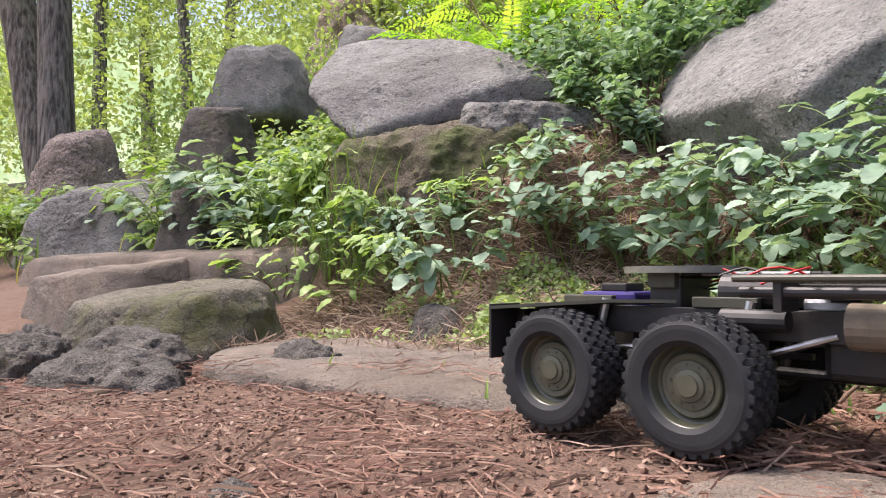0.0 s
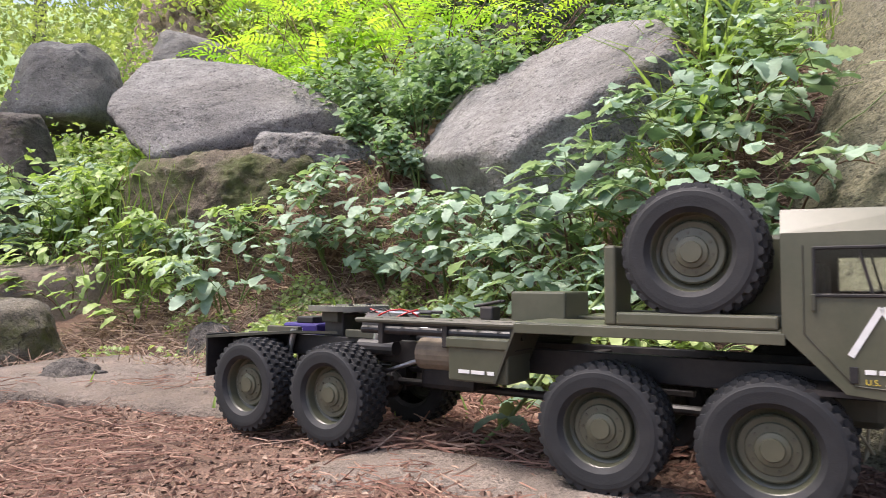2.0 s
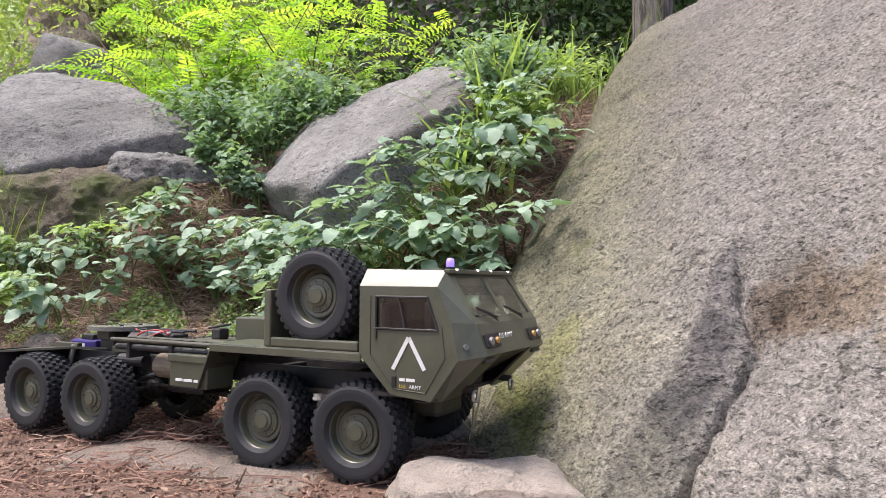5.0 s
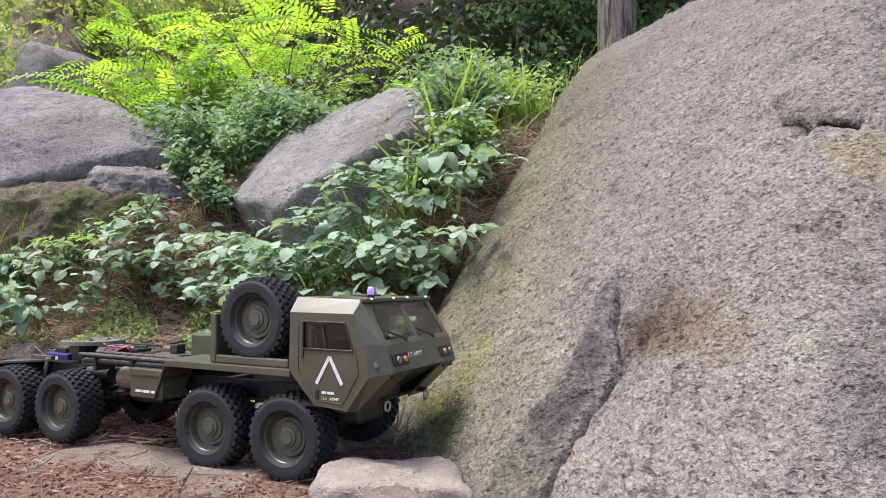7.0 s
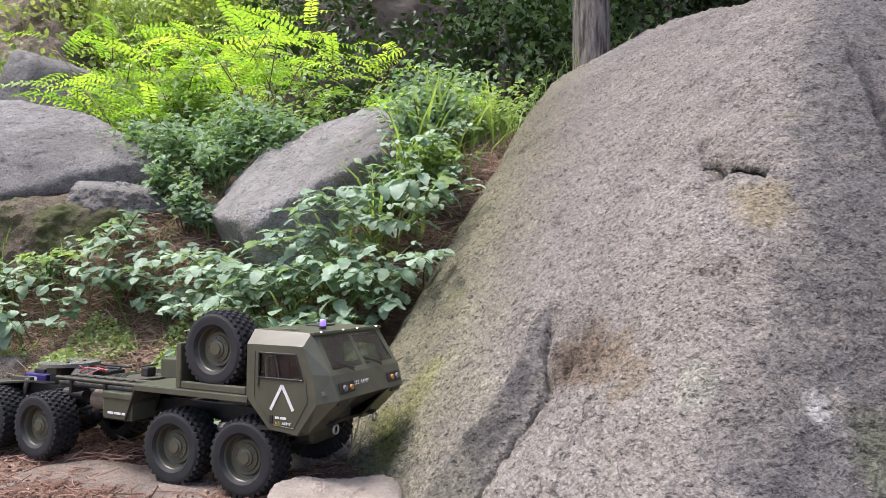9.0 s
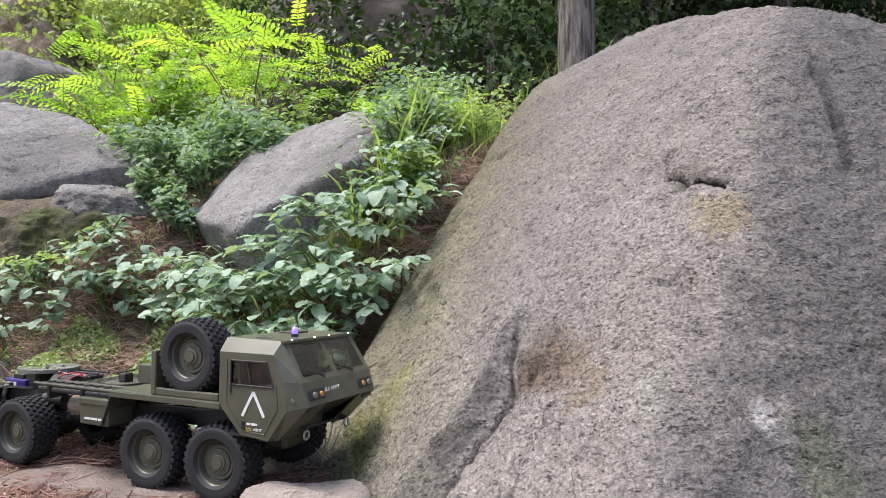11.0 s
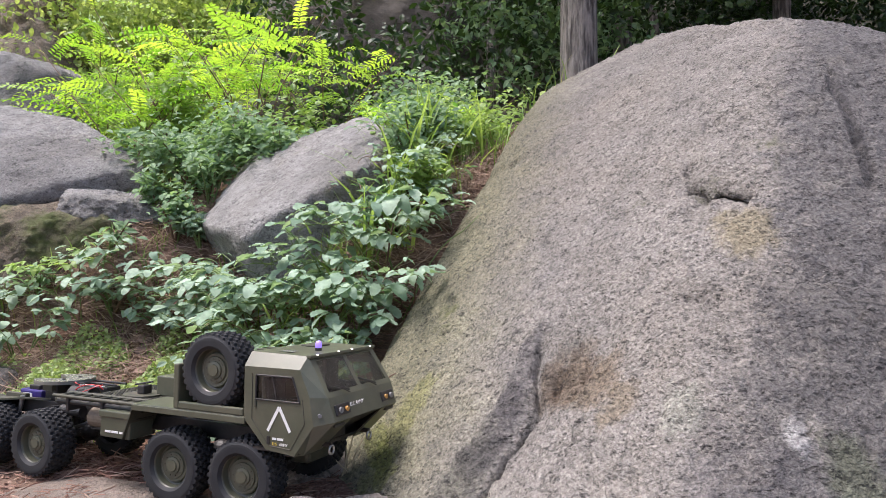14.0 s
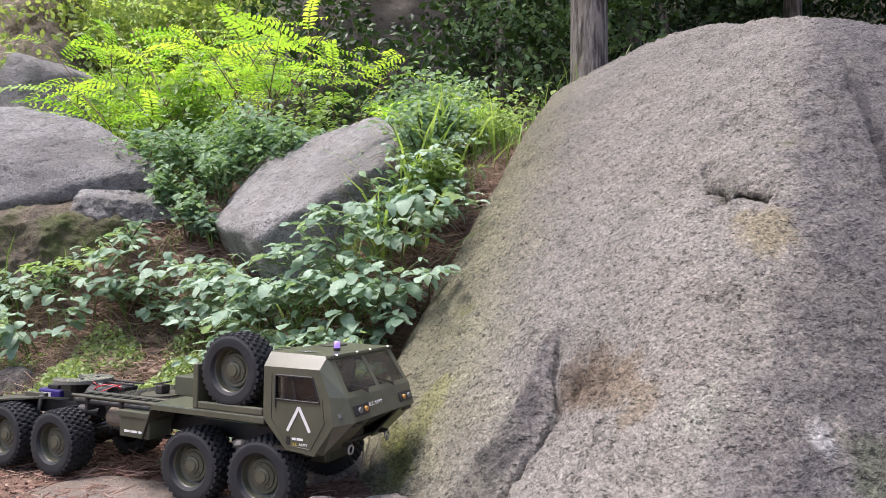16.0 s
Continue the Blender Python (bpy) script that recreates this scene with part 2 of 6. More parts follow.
# lichen stain on the slanting strip, with some of its shading in the colour
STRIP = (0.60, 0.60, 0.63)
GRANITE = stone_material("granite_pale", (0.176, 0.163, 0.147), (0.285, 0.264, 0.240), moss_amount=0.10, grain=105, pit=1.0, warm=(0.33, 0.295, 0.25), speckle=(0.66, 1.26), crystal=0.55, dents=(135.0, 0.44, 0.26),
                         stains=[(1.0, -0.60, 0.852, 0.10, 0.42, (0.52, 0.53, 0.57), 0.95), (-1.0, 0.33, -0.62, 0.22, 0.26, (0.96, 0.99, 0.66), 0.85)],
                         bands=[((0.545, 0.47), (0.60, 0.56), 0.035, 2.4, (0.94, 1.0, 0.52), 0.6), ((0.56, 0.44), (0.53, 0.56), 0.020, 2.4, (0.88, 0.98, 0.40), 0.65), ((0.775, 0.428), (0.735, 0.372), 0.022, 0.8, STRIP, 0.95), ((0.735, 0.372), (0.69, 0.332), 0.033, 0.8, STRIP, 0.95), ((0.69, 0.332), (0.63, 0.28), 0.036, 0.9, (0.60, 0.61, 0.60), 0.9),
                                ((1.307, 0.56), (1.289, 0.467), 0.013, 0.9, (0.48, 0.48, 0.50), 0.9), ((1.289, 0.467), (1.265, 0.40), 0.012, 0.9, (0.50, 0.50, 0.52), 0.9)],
                         spots=[(0.800, 0.378, 0.028, 1.2, (0.50, 0.42, 0.34), 0.9), (0.822, 0.345, 0.042, 1.4, (0.64, 0.52, 0.40), 0.9), (0.842, 0.295, 0.042, 1.6, (0.76, 0.64, 0.50), 0.85), (0.855, 0.235, 0.03, 2.0, (0.82, 0.72, 0.56), 0.7), (0.91, 0.178, 0.032, 2.0, (1.10, 1.18, 1.12), 0.8), (0.945, 0.115, 0.055, 2.2, (0.62, 0.62, 0.66), 0.85), (1.072, 0.105, 0.045, 2.2, (0.72, 0.84, 0.58), 0.8), (1.045, 0.15, 0.012, 0.8, (1.7, 1.7, 1.6), 0.8), (1.066, 0.353, 0.05, 2.2, (1.10, 1.03, 0.76), 0.85),
                                (1.021, 0.140, 0.017, 0.6, (2.2, 2.3, 2.35), 0.95)])
GREY_STONE = stone_material("granite_grey", (0.17, 0.166, 0.16), (0.36, 0.352, 0.335), moss_amount=0.15, grain=100, pit=1.0, warm=(0.28, 0.26, 0.23), seed=0.7, speckle=(0.72, 1.22), crystal=0.4)
PINK_STONE = stone_material("pink_stone", (0.20, 0.16, 0.14), (0.42, 0.34, 0.30), moss_amount=0.1, grain=60, warm=(0.40, 0.30, 0.25), seed=0.9)
MOSSY = stone_material("mossy_stone", (0.12, 0.11, 0.085), (0.27, 0.24, 0.19), moss=(0.12, 0.128, 0.035), moss_amount=0.6, grain=190, warm=(0.24, 0.20, 0.14), seed=1.3)
EARTHY = stone_material("earth_caked_stone", (0.10, 0.08, 0.058), (0.22, 0.178, 0.125), moss=(0.075, 0.095, 0.022), moss_amount=0.9, grain=130, warm=(0.20, 0.15, 0.10), seed=1.1)
DARK_STONE = stone_material("dark_stone", (0.06, 0.055, 0.05), (0.19, 0.17, 0.155), moss_amount=0.35, grain=160, warm=(0.15, 0.12, 0.09), seed=0.4)
PALE_STONE = stone_material("pale_stone", (0.27, 0.235, 0.20), (0.44, 0.39, 0.34), moss_amount=0.05, grain=240, pit=0.6, warm=(0.50, 0.40, 0.31), seed=2.1, speckle=(0.86, 1.12), crystal=0.12, dashes=0.4)
SLAB_STONE = stone_material("slab_stone", (0.15, 0.122, 0.10), (0.27, 0.225, 0.19), moss_amount=0.25, grain=230, pit=0.6, warm=(0.33, 0.245, 0.185), moss=(0.15, 0.14, 0.08), seed=1.9, speckle=(0.8, 1.18), crystal=0.2, dashes=0.55)
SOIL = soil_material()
BARK = bark_material()
PAINT = plain("olive_paint", (0.076, 0.081, 0.054), 0.28, vary=0.12, scale=30, dust=(0.20, 0.17, 0.12), dust_amount=0.30)
PAINT_DARK = plain("dark_olive_plastic", (0.048, 0.049, 0.033), 0.5, vary=0.15, scale=40, dust=(0.16, 0.13, 0.10), dust_amount=0.35)
BLACK = plain("black_plastic", (0.012, 0.012, 0.013), 0.45, vary=0.2, scale=60, dust=(0.14, 0.11, 0.09), dust_amount=0.30)
TYRE = plain("tyre_rubber", (0.014, 0.015, 0.017), 0.70, vary=0.2, scale=60, dust=(0.09, 0.08, 0.072), dust_amount=0.16, bump_mm=0.4)
STEEL = plain("worn_steel", (0.45, 0.45, 0.46), 0.35, 1.0, vary=0.15, scale=80)
WHITE = plain("white_marking", (0.75, 0.75, 0.73), 0.6, vary=0.05, scale=90, dust=(0.3, 0.27, 0.2), dust_amount=0.25)
YELLOW = plain("yellow_marking", (0.62, 0.47, 0.06), 0.6, vary=0.05)
PURPLE = plain("battery_wrap", (0.045, 0.03, 0.16), 0.35, vary=0.2)
RED = plain("red_wire", (0.45, 0.02, 0.02), 0.4, vary=0.1)
CLOTH = plain("seat_cloth", (0.10, 0.10, 0.09), 0.9, vary=0.3, scale=120)
# paler than the olive paint, for the sky the plate reflects
COUPLING = plain("sky_paled_coupling", (0.16, 0.165, 0.14), 0.22, vary=0.2, scale=60, dust=(0.30, 0.27, 0.22), dust_amount=0.3)
DUSTY = plain("dusty_cylinder", (0.14, 0.112, 0.08), 0.8, vary=0.25, scale=80)


def glass_material(name, tint, rough=0.05):
    m, n, l, b = material(name, rough)
    b.inputs["Base Color"].default_value = (*tint, 1)
    b.inputs["Transmission Weight"].default_value = 1.0
    b.inputs["IOR"].default_value = 1.42
    return m


def glowing(name, colour, strength):
    m, n, l, b = material(name, 0.3)
    b.inputs["Base Color"].default_value = (*colour, 1)
    b.inputs["Emission Color"].default_value = (*colour, 1)
    b.inputs["Emission Strength"].default_value = strength
    return m


GLASS = glass_material("cab_glass", (0.90, 0.93, 0.92))
LENS = plain("grey_lens", (0.20, 0.20, 0.20), 0.15, vary=0.1)
AMBER = glowing("amber_lamp", (0.42, 0.21, 0.05), 0.03)
WHITE_LED = glowing("white_led", (1.0, 0.95, 0.85), 0.9)
BEACON = glowing("beacon_lens", (0.30, 0.20, 0.85), 0.45)
BRAMBLE_LEAF = leaf_material("bramble_leaf", (0.128, 0.215, 0.142), (0.335, 0.445, 0.335), 0.30, 0.6)
YOUNG_LEAF = leaf_material("young_leaf", (0.17, 0.275, 0.075), (0.34, 0.46, 0.15), 0.40)
SHRUB_LEAF = leaf_material("shrub_leaf", (0.105, 0.195, 0.10), (0.27, 0.39, 0.22), 0.38, 0.6)
# locust green brightened for the sunlit patch where the saplings stand
LOCUST_LEAF = leaf_material("locust_leaf", (0.19, 0.39, 0.045), (0.50, 0.68, 0.10), 0.46)
# leaves of the shaded wood: the shade is put into the colour
DARK_LEAF = leaf_material("shade_darkened_leaf", (0.012, 0.03, 0.010), (0.05, 0.10, 0.025), 0.3)
GRASS_LEAF = leaf_material("grass_blade", (0.10, 0.19, 0.035), (0.24, 0.34, 0.09), 0.35, tint=(0.36, 0.29, 0.13))
COVER_LEAF = leaf_material("ground_cover_leaf", (0.20, 0.275, 0.105), (0.36, 0.44, 0.19), 0.35)
# sunlight on the wood is put into this paler green
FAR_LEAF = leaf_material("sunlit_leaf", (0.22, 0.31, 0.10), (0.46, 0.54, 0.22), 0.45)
YELLOW_LEAF = leaf_material("yellow_leaf", (0.55, 0.40, 0.03), (0.60, 0.42, 0.04), 0.3)
DEAD_LEAF = island_material("dry_leaf", [(0.19, 0.115, 0.08), (0.29, 0.195, 0.145), (0.36, 0.265, 0.20), (0.13, 0.085, 0.065)])
NEEDLE = island_material("pine_needle", [(0.10, 0.05, 0.038), (0.25, 0.13, 0.092), (0.33, 0.20, 0.145), (0.17, 0.088, 0.062), (0.40, 0.285, 0.21)])
BANK_NEEDLE = island_material("bank_needle", [(0.13, 0.082, 0.06), (0.30, 0.20, 0.14), (0.43, 0.32, 0.23), (0.20, 0.125, 0.09)])
CRUMB = island_material("soil_crumb", [(0.09, 0.05, 0.036), (0.20, 0.11, 0.075), (0.27, 0.17, 0.12), (0.13, 0.08, 0.06)])
STEM = plain("green_stem", (0.13, 0.19, 0.055), 0.6, vary=0.25, scale=20)
BROWN_STEM = plain("brown_stem", (0.14, 0.085, 0.055), 0.8, vary=0.25, scale=20)


# ---- mesh helpers ----
def mesh_of(name, verts, faces, mat, smooth=False):
    me = bpy.data.meshes.new(name)
    me.from_pydata([tuple(v) for v in verts], [], [tuple(f) for f in faces])
    me.materials.append(mat)
    if smooth:
        me.shade_smooth()
    return me


def part(name, shape, mat, parent=None, label="", smooth=False):
    """Links a bmesh (or a ready mesh) as one object, under a thing or a part."""
    if isinstance(shape, bpy.types.Mesh):
        me = shape
    else:
        me = bpy.data.meshes.new(name)
        bmesh.ops.recalc_face_normals(shape, faces=shape.faces)
        shape.to_mesh(me)
        shape.free()
        me.materials.append(mat)
        if smooth:
            me.shade_smooth()
    ob = new(name, me)
    if parent is not None:
        ob.parent = parent
    if label:
        tagged(ob, label)
    return ob


def thing(name, label, category, group="", at=(0, 0, 0), rz=0.0):
    ob = new(name)
    ob.empty_display_size = 0.02
    ob.matrix_basis = pose(*at, 0, 0, rz)
    return tagged(ob, label, category, group)


def add_box(bm, lo, hi, bevel=0.0, turn=None):
    c = [(a + b) / 2 for a, b in zip(lo, hi)]
    s = [b - a for a, b in zip(lo, hi)]
    m = Matrix.Translation(c) @ (turn or Matrix.Identity(4)) @ Matrix.Diagonal((*s, 1))
    r = bmesh.ops.create_cube(bm, size=1.0, matrix=m)
    if bevel:
        edges = {e for v in r["verts"] for e in v.link_edges}
        bmesh.ops.bevel(bm, geom=list(edges), offset=bevel, segments=2, affect="EDGES", profile=0.5)
    return bm


def box(lo, hi, bevel=0.0, turn=None):
    return add_box(bmesh.new(), lo, hi, bevel, turn)


def add_cyl(bm, p, q, r, seg=16, r2=None):
    p, q = Vector(p), Vector(q)
    d = q - p
    m = Matrix.Translation((p + q) / 2) @ d.to_track_quat("Z", "Y").to_matrix().to_4x4()
    bmesh.ops.create_cone(bm, cap_ends=True, segments=seg, radius1=r, radius2=r if r2 is None else r2, depth=d.length, matrix=m)
    return bm


def cyl(p, q, r, seg=16, r2=None):
    return add_cyl(bmesh.new(), p, q, r, seg, r2)


def lathe(profile, seg=40):
    """Turns a profile of (radius, y) about the y axis."""
    bm = bmesh.new()
    rings = []
    for i in range(seg):
        a = 2 * math.pi * i / seg
        rings.append([bm.verts.new((r * math.cos(a), y, r * math.sin(a))) for r, y in profile])
    for i in range(seg):
        p, q = rings[i], rings[(i + 1) % seg]
        for k in range(len(profile) - 1):
            if profile[k][0] < 1e-6 and profile[k + 1][0] < 1e-6:
                continue
            bm.faces.new((p[k], p[k + 1], q[k + 1], q[k]))
    bmesh.ops.remove_doubles(bm, verts=bm.verts, dist=1e-6)
    return bm


def panel(outer, holes=(), thick=0.002, inward=(0, 0, 0)):
    """A flat plate with holes, given thickness towards a point."""
    bm = bmesh.new()
    edges = []
    for loop in (outer, *holes):
        vs = [bm.verts.new(p) for p in loop]
        edges += [bm.edges.new((vs[i], vs[(i + 1) % len(vs)])) for i in range(len(vs))]
    bmesh.ops.triangle_fill(bm, use_beauty=True, edges=edges)
    bm.normal_update()
    f = max(bm.faces, key=lambda g: g.calc_area())
    nrm = f.normal.copy()
    if nrm.dot(Vector(inward) - f.calc_center_median()) < 0:
        nrm = -nrm
    ext = bmesh.ops.extrude_face_region(bm, geom=list(bm.faces))
    bmesh.ops.translate(bm, verts=[g for g in ext["geom"] if isinstance(g, bmesh.types.BMVert)], vec=nrm * thick)
    return bm


def tube_data(points, r0, r1, seg=5):
    """Vertices and faces of a tapered tube along points."""
    pts = [Vector(p) for p in points]
    verts, faces = [], []
    for i, p in enumerate(pts):
        d = (pts[min(i + 1, len(pts) - 1)] - pts[max(i - 1, 0)]).normalized()
        q = d.to_track_quat("Z", "Y")
        r = r0 + (r1 - r0) * i / (len(pts) - 1)
        for k in range(seg):
            a = 2 * math.pi * k / seg
            verts.append(p + q @ Vector((r * math.cos(a), r * math.sin(a), 0)))
        if i:
            b = (i - 1) * seg
            faces += [(b + k, b + (k + 1) % seg, b + seg + (k + 1) % seg, b + seg + k) for k in range(seg)]
    faces.append(tuple(range((len(pts) - 1) * seg, len(pts) * seg)))
    return verts, faces


def join_data(chunks):
    verts, faces = [], []
    for v, f in chunks:
        o = len(verts)
        verts += list(v)
        faces += [tuple(i + o for i in q) for q in f]
    return verts, faces


# ---- the lie of the land ----
def smooth01(a, b, x):
    t = np.clip((x - a) / (b - a), 0, 1)
    return t * t * (3 - 2 * t)


def land(x, y):
    """Height of the ground: a flat path, then a bank that climbs to a wooded hillside."""
    x, y = np.asarray(x, float), np.asarray(y, float)
    foot = 1.12 - 0.50 * smooth01(-0.15, 0.55, x) + 0.10 * smooth01(-0.3, -0.9, x)
    d = np.maximum(y - foot, 0)
    crest = 0.54 - 0.18 * np.exp(-((x - 0.24) / 0.20) ** 2) - 0.15 * np.exp(-((x + 0.68) / 0.24) ** 2)
    steep = np.maximum(d - 0.27, 0)
    apron = 0.40 * np.minimum(d, 0.31)
    bank = apron + (crest - 0.12) * (1 - np.exp(-steep * steep * (18 + 16 * smooth01(-0.25, -0.5, x)))) + 0.30 * np.maximum(d - 0.55, 0)
    bank = bank + 0.45 * np.maximum(y - 5.5, 0) * smooth01(-4.0, 0.0, x)
    gentle = 0.27 * np.maximum(y - 1.5, 0) + 0.13 * smooth01(1.05, 1.7, y)
    k = smooth01(-1.45, -0.85, x)
    rise = gentle * (1 - k) + bank * k
    far = np.maximum(y - 9, 0)
    rise = rise - 0.12 * far * (1 - k)
    z = 0.027 + rise + 0.012 * smooth01(0.9, 1.3, y) * np.sin(9 * x + 4 * y)
    z = z - 0.02 * smooth01(0.25, -0.6, y) + 0.007 * np.sin(7.3 * x + 1.0) * np.sin(6.1 * y + 2 * x)
    return z


def ground_z(x, y):
    return float(land(x, y))


def axis(segments):
    """Grid lines: (from, to, step) stretches joined end to end."""
    out = []
    for a, b, s in segments:
        out += list(np.arange(a, b - 1e-9, s))
    return np.array(out + [segments[-1][1]])


gx = axis([(-60, -12, 4.0), (-12, -4, 0.8), (-4, -1.6, 0.08), (-1.6, 1.2, 0.018), (1.2, 4, 0.12), (4, 12, 0.8), (12, 60, 4.0)])
gy = axis([(-40, -6, 4.0), (-6, -0.8, 0.2), (-0.8, 1.7, 0.018), (1.7, 4, 0.08), (4, 14, 0.5), (14, 60, 4.0)])
GX, GY = np.meshgrid(gx, gy)
GZ = land(GX, GY)
rough = np.array([noise.fractal(Vector((x * 9, y * 9, 0.3)), 1.0, 2.0, 4) for x, y in zip(GX.ravel(), GY.ravel())]).reshape(GX.shape)
GZ = GZ + rough * 0.006 * (1 + 1.5 * smooth01(1.0, 1.4, GY))
nx, ny = len(gx), len(gy)
idx = np.arange(nx * ny).reshape(ny, nx)
quads = np.stack([idx[:-1, :-1], idx[:-1, 1:], idx[1:, 1:], idx[1:, :-1]], -1).reshape(-1, 4)
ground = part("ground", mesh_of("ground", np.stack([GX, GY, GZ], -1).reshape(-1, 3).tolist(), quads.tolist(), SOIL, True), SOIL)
tagged(ground, "reddish-brown forest soil rising into a wooded bank", "ground", kind="structure")


# ---- rocks ----
def sphere_dirs(level):
    bm = bmesh.new()
    bmesh.ops.create_icosphere(bm, subdivisions=level, radius=1.0)
    bm.verts.ensure_lookup_table()
    v = np.array([w.co[:] for w in bm.verts])
    f = [tuple(w.index for w in g.verts) for g in bm.faces]
    bm.free()
    return v, f


def boulder(name, label, mat, centre, planes, soft=26.0, level=5, rough=0.02, freq=3.0, seed=0.0, turn=0.0, category="rock", group="", fine=0.25, facets=26, bite=0.05, beds=0.0, bed_dir=(0.25, -0.35, 0.9)):
    """A rock held by planes (nx, ny, nz, distance), its edges rounded, its skin worn uneven."""
    dirs, faces = sphere_dirs(level)
    t = []
    a = radians(turn)
    for px, py, pz, d in planes:
        n = Vector((px * math.cos(a) - py * math.sin(a), px * math.sin(a) + py * math.cos(a), pz)).normalized()
        t.append(d / np.maximum(dirs @ np.array(n), 0.04))
    t = np.array(t)
    m = t.min(0)
    r = m - np.log(np.exp(-soft * (t - m)).sum(0)) / soft
    r = np.maximum(r, 0.25 * m)
    cut = random.Random(int(seed * 13) + 3)
    for k in range(facets):
        n = Vector((cut.gauss(0, 1), cut.gauss(0, 1), cut.gauss(0.2, 0.8))).normalized()
        c = dirs @ np.array(n)
        far = float((r * c).max())
        d = far * (1 - cut.uniform(0.2, 1.0) * bite)
        r = np.where((c > 0.05) & (r * c > d), np.minimum(r, d / np.maximum(c, 0.05)), r)
    if beds:
        bd = np.array(Vector(bed_dir).normalized())
        h = (dirs * r[:, None]) @ bd
        wav = np.array([noise.fractal(Vector(p) * 5 + Vector((seed, 0, 0)), 1.0, 2.0, 3) for p in (dirs * r[:, None])])
        ph = (h + 0.045 * wav) / 0.038
        r = r - beds * (0.5 + 0.5 * np.clip(1.6 * wav + 0.2, -1, 1)) * (ph - np.floor(ph)) ** 2
    s = Vector((seed * 7.7, seed * 3.1, seed * 5.3))
    add = np.array([noise.fractal(Vector(p) * freq + s, 0.9, 2.1, 6) + 0.22 * noise.ridged_multi_fractal(Vector((p[0], p[1], p[2] * 2.2)) * freq * 5 + s, 0.8, 2.1, 4, 1.0, 2.0) + fine * noise.ridged_multi_fractal(Vector(p) * freq * 2.3 + s, 0.9, 2.0, 4, 1.0, 2.0) * 0.5 for p in (dirs * r[:, None])])
    v = dirs * (r + rough * add)[:, None]
    ob = part(name, mesh_of(name, v.tolist(), faces, mat, True), mat)
    ob.location = centre
    return tagged(ob, label, category, group)


def slab_planes(hx, hy, hz, tilt=(0.0, 0.0), bottom=0.2):
    """The planes of a flattish stone: half sizes, and the top's tilt."""
    return [(tilt[0], tilt[1], 1, hz), (0, 0, -1, bottom), (1, 0, 0.25, hx), (-1, 0, 0.25, hx), (0, 1, 0.25, hy), (0, -1, 0.25, hy),
            (0.7, 0.7, 0.3, 0.80 * (hx + hy) / 1.41), (-0.7, 0.7, 0.3, 0.85 * (hx + hy) / 1.41), (0.7, -0.7, 0.3, 0.85 * (hx + hy) / 1.41), (-0.7, -0.7, 0.3, 0.78 * (hx + hy) / 1.41)]


# the great sloping granite rock: height as a soft minimum of planes z = a x + b y + c
ROCK_PLANES = [(-0.057, 1.247, 0.076), (2.363, -0.331, -0.745), (0.472, 0.213, 0.159), (-0.349, 0.346, 1.105), (0.029, -0.096, 2.161), (0.894, 0.502, -0.658),
               (0.2, -1.6, 3.75), (-1.7, 0.0, 4.4)]


def rock_height(x, y):
    z = np.stack([a * x + b * y + c for a, b, c in ROCK_PLANES], -1)
    m = z.min(-1)
    return m - np.log(np.exp(-21.3 * (z - m[..., None])).sum(-1)) / 21.3


def seg_dist(x, y, a, b):
    """Distance from a stretch of line, and how far along it."""
    dx, dy = b[0] - a[0], b[1] - a[1]
    k = np.clip(((x - a[0]) * dx + (y - a[1]) * dy) / (dx * dx + dy * dy), 0, 1)
    return np.hypot(x - a[0] - k * dx, y - a[1] - k * dy), k


def seg_step(x, y, a, b):
    """Distance to the right of a stretch of line (negative: left), and the distance past its ends."""
    dx, dy = b[0] - a[0], b[1] - a[1]
    ln = math.hypot(dx, dy)
    k = ((x - a[0]) * dx + (y - a[1]) * dy) / (ln * ln)
    return ((x - a[0]) * dy - (y - a[1]) * dx) / ln, np.maximum(np.maximum(-k, k - 1), 0) * ln


CLEFT = [(0.793, 0.445), (0.776, 0.354), (0.744, 0.324), (0.719, 0.300), (0.688, 0.276), (0.650, 0.240), (0.60, 0.19)]


def cleft_side(x, y):
    """Distance to the right of the long cleft (negative: left), and the share of its length from the top."""
    best, side, along = np.full_like(x, 9.0), np.zeros_like(x), np.zeros_like(x)
    for i, (a, b) in enumerate(zip(CLEFT, CLEFT[1:])):
        d, k = seg_dist(x, y, a, b)
        dx, dy = b[0] - a[0], b[1] - a[1]
        left = (x - a[0]) * dy - (y - a[1]) * dx
        nearer = d < best
        best = np.where(nearer, d, best)
        side = np.where(nearer, np.where(left > 0, -d, d), side)
        along = np.where(nearer, (i + k) / (len(CLEFT) - 1), along)
    return side, along


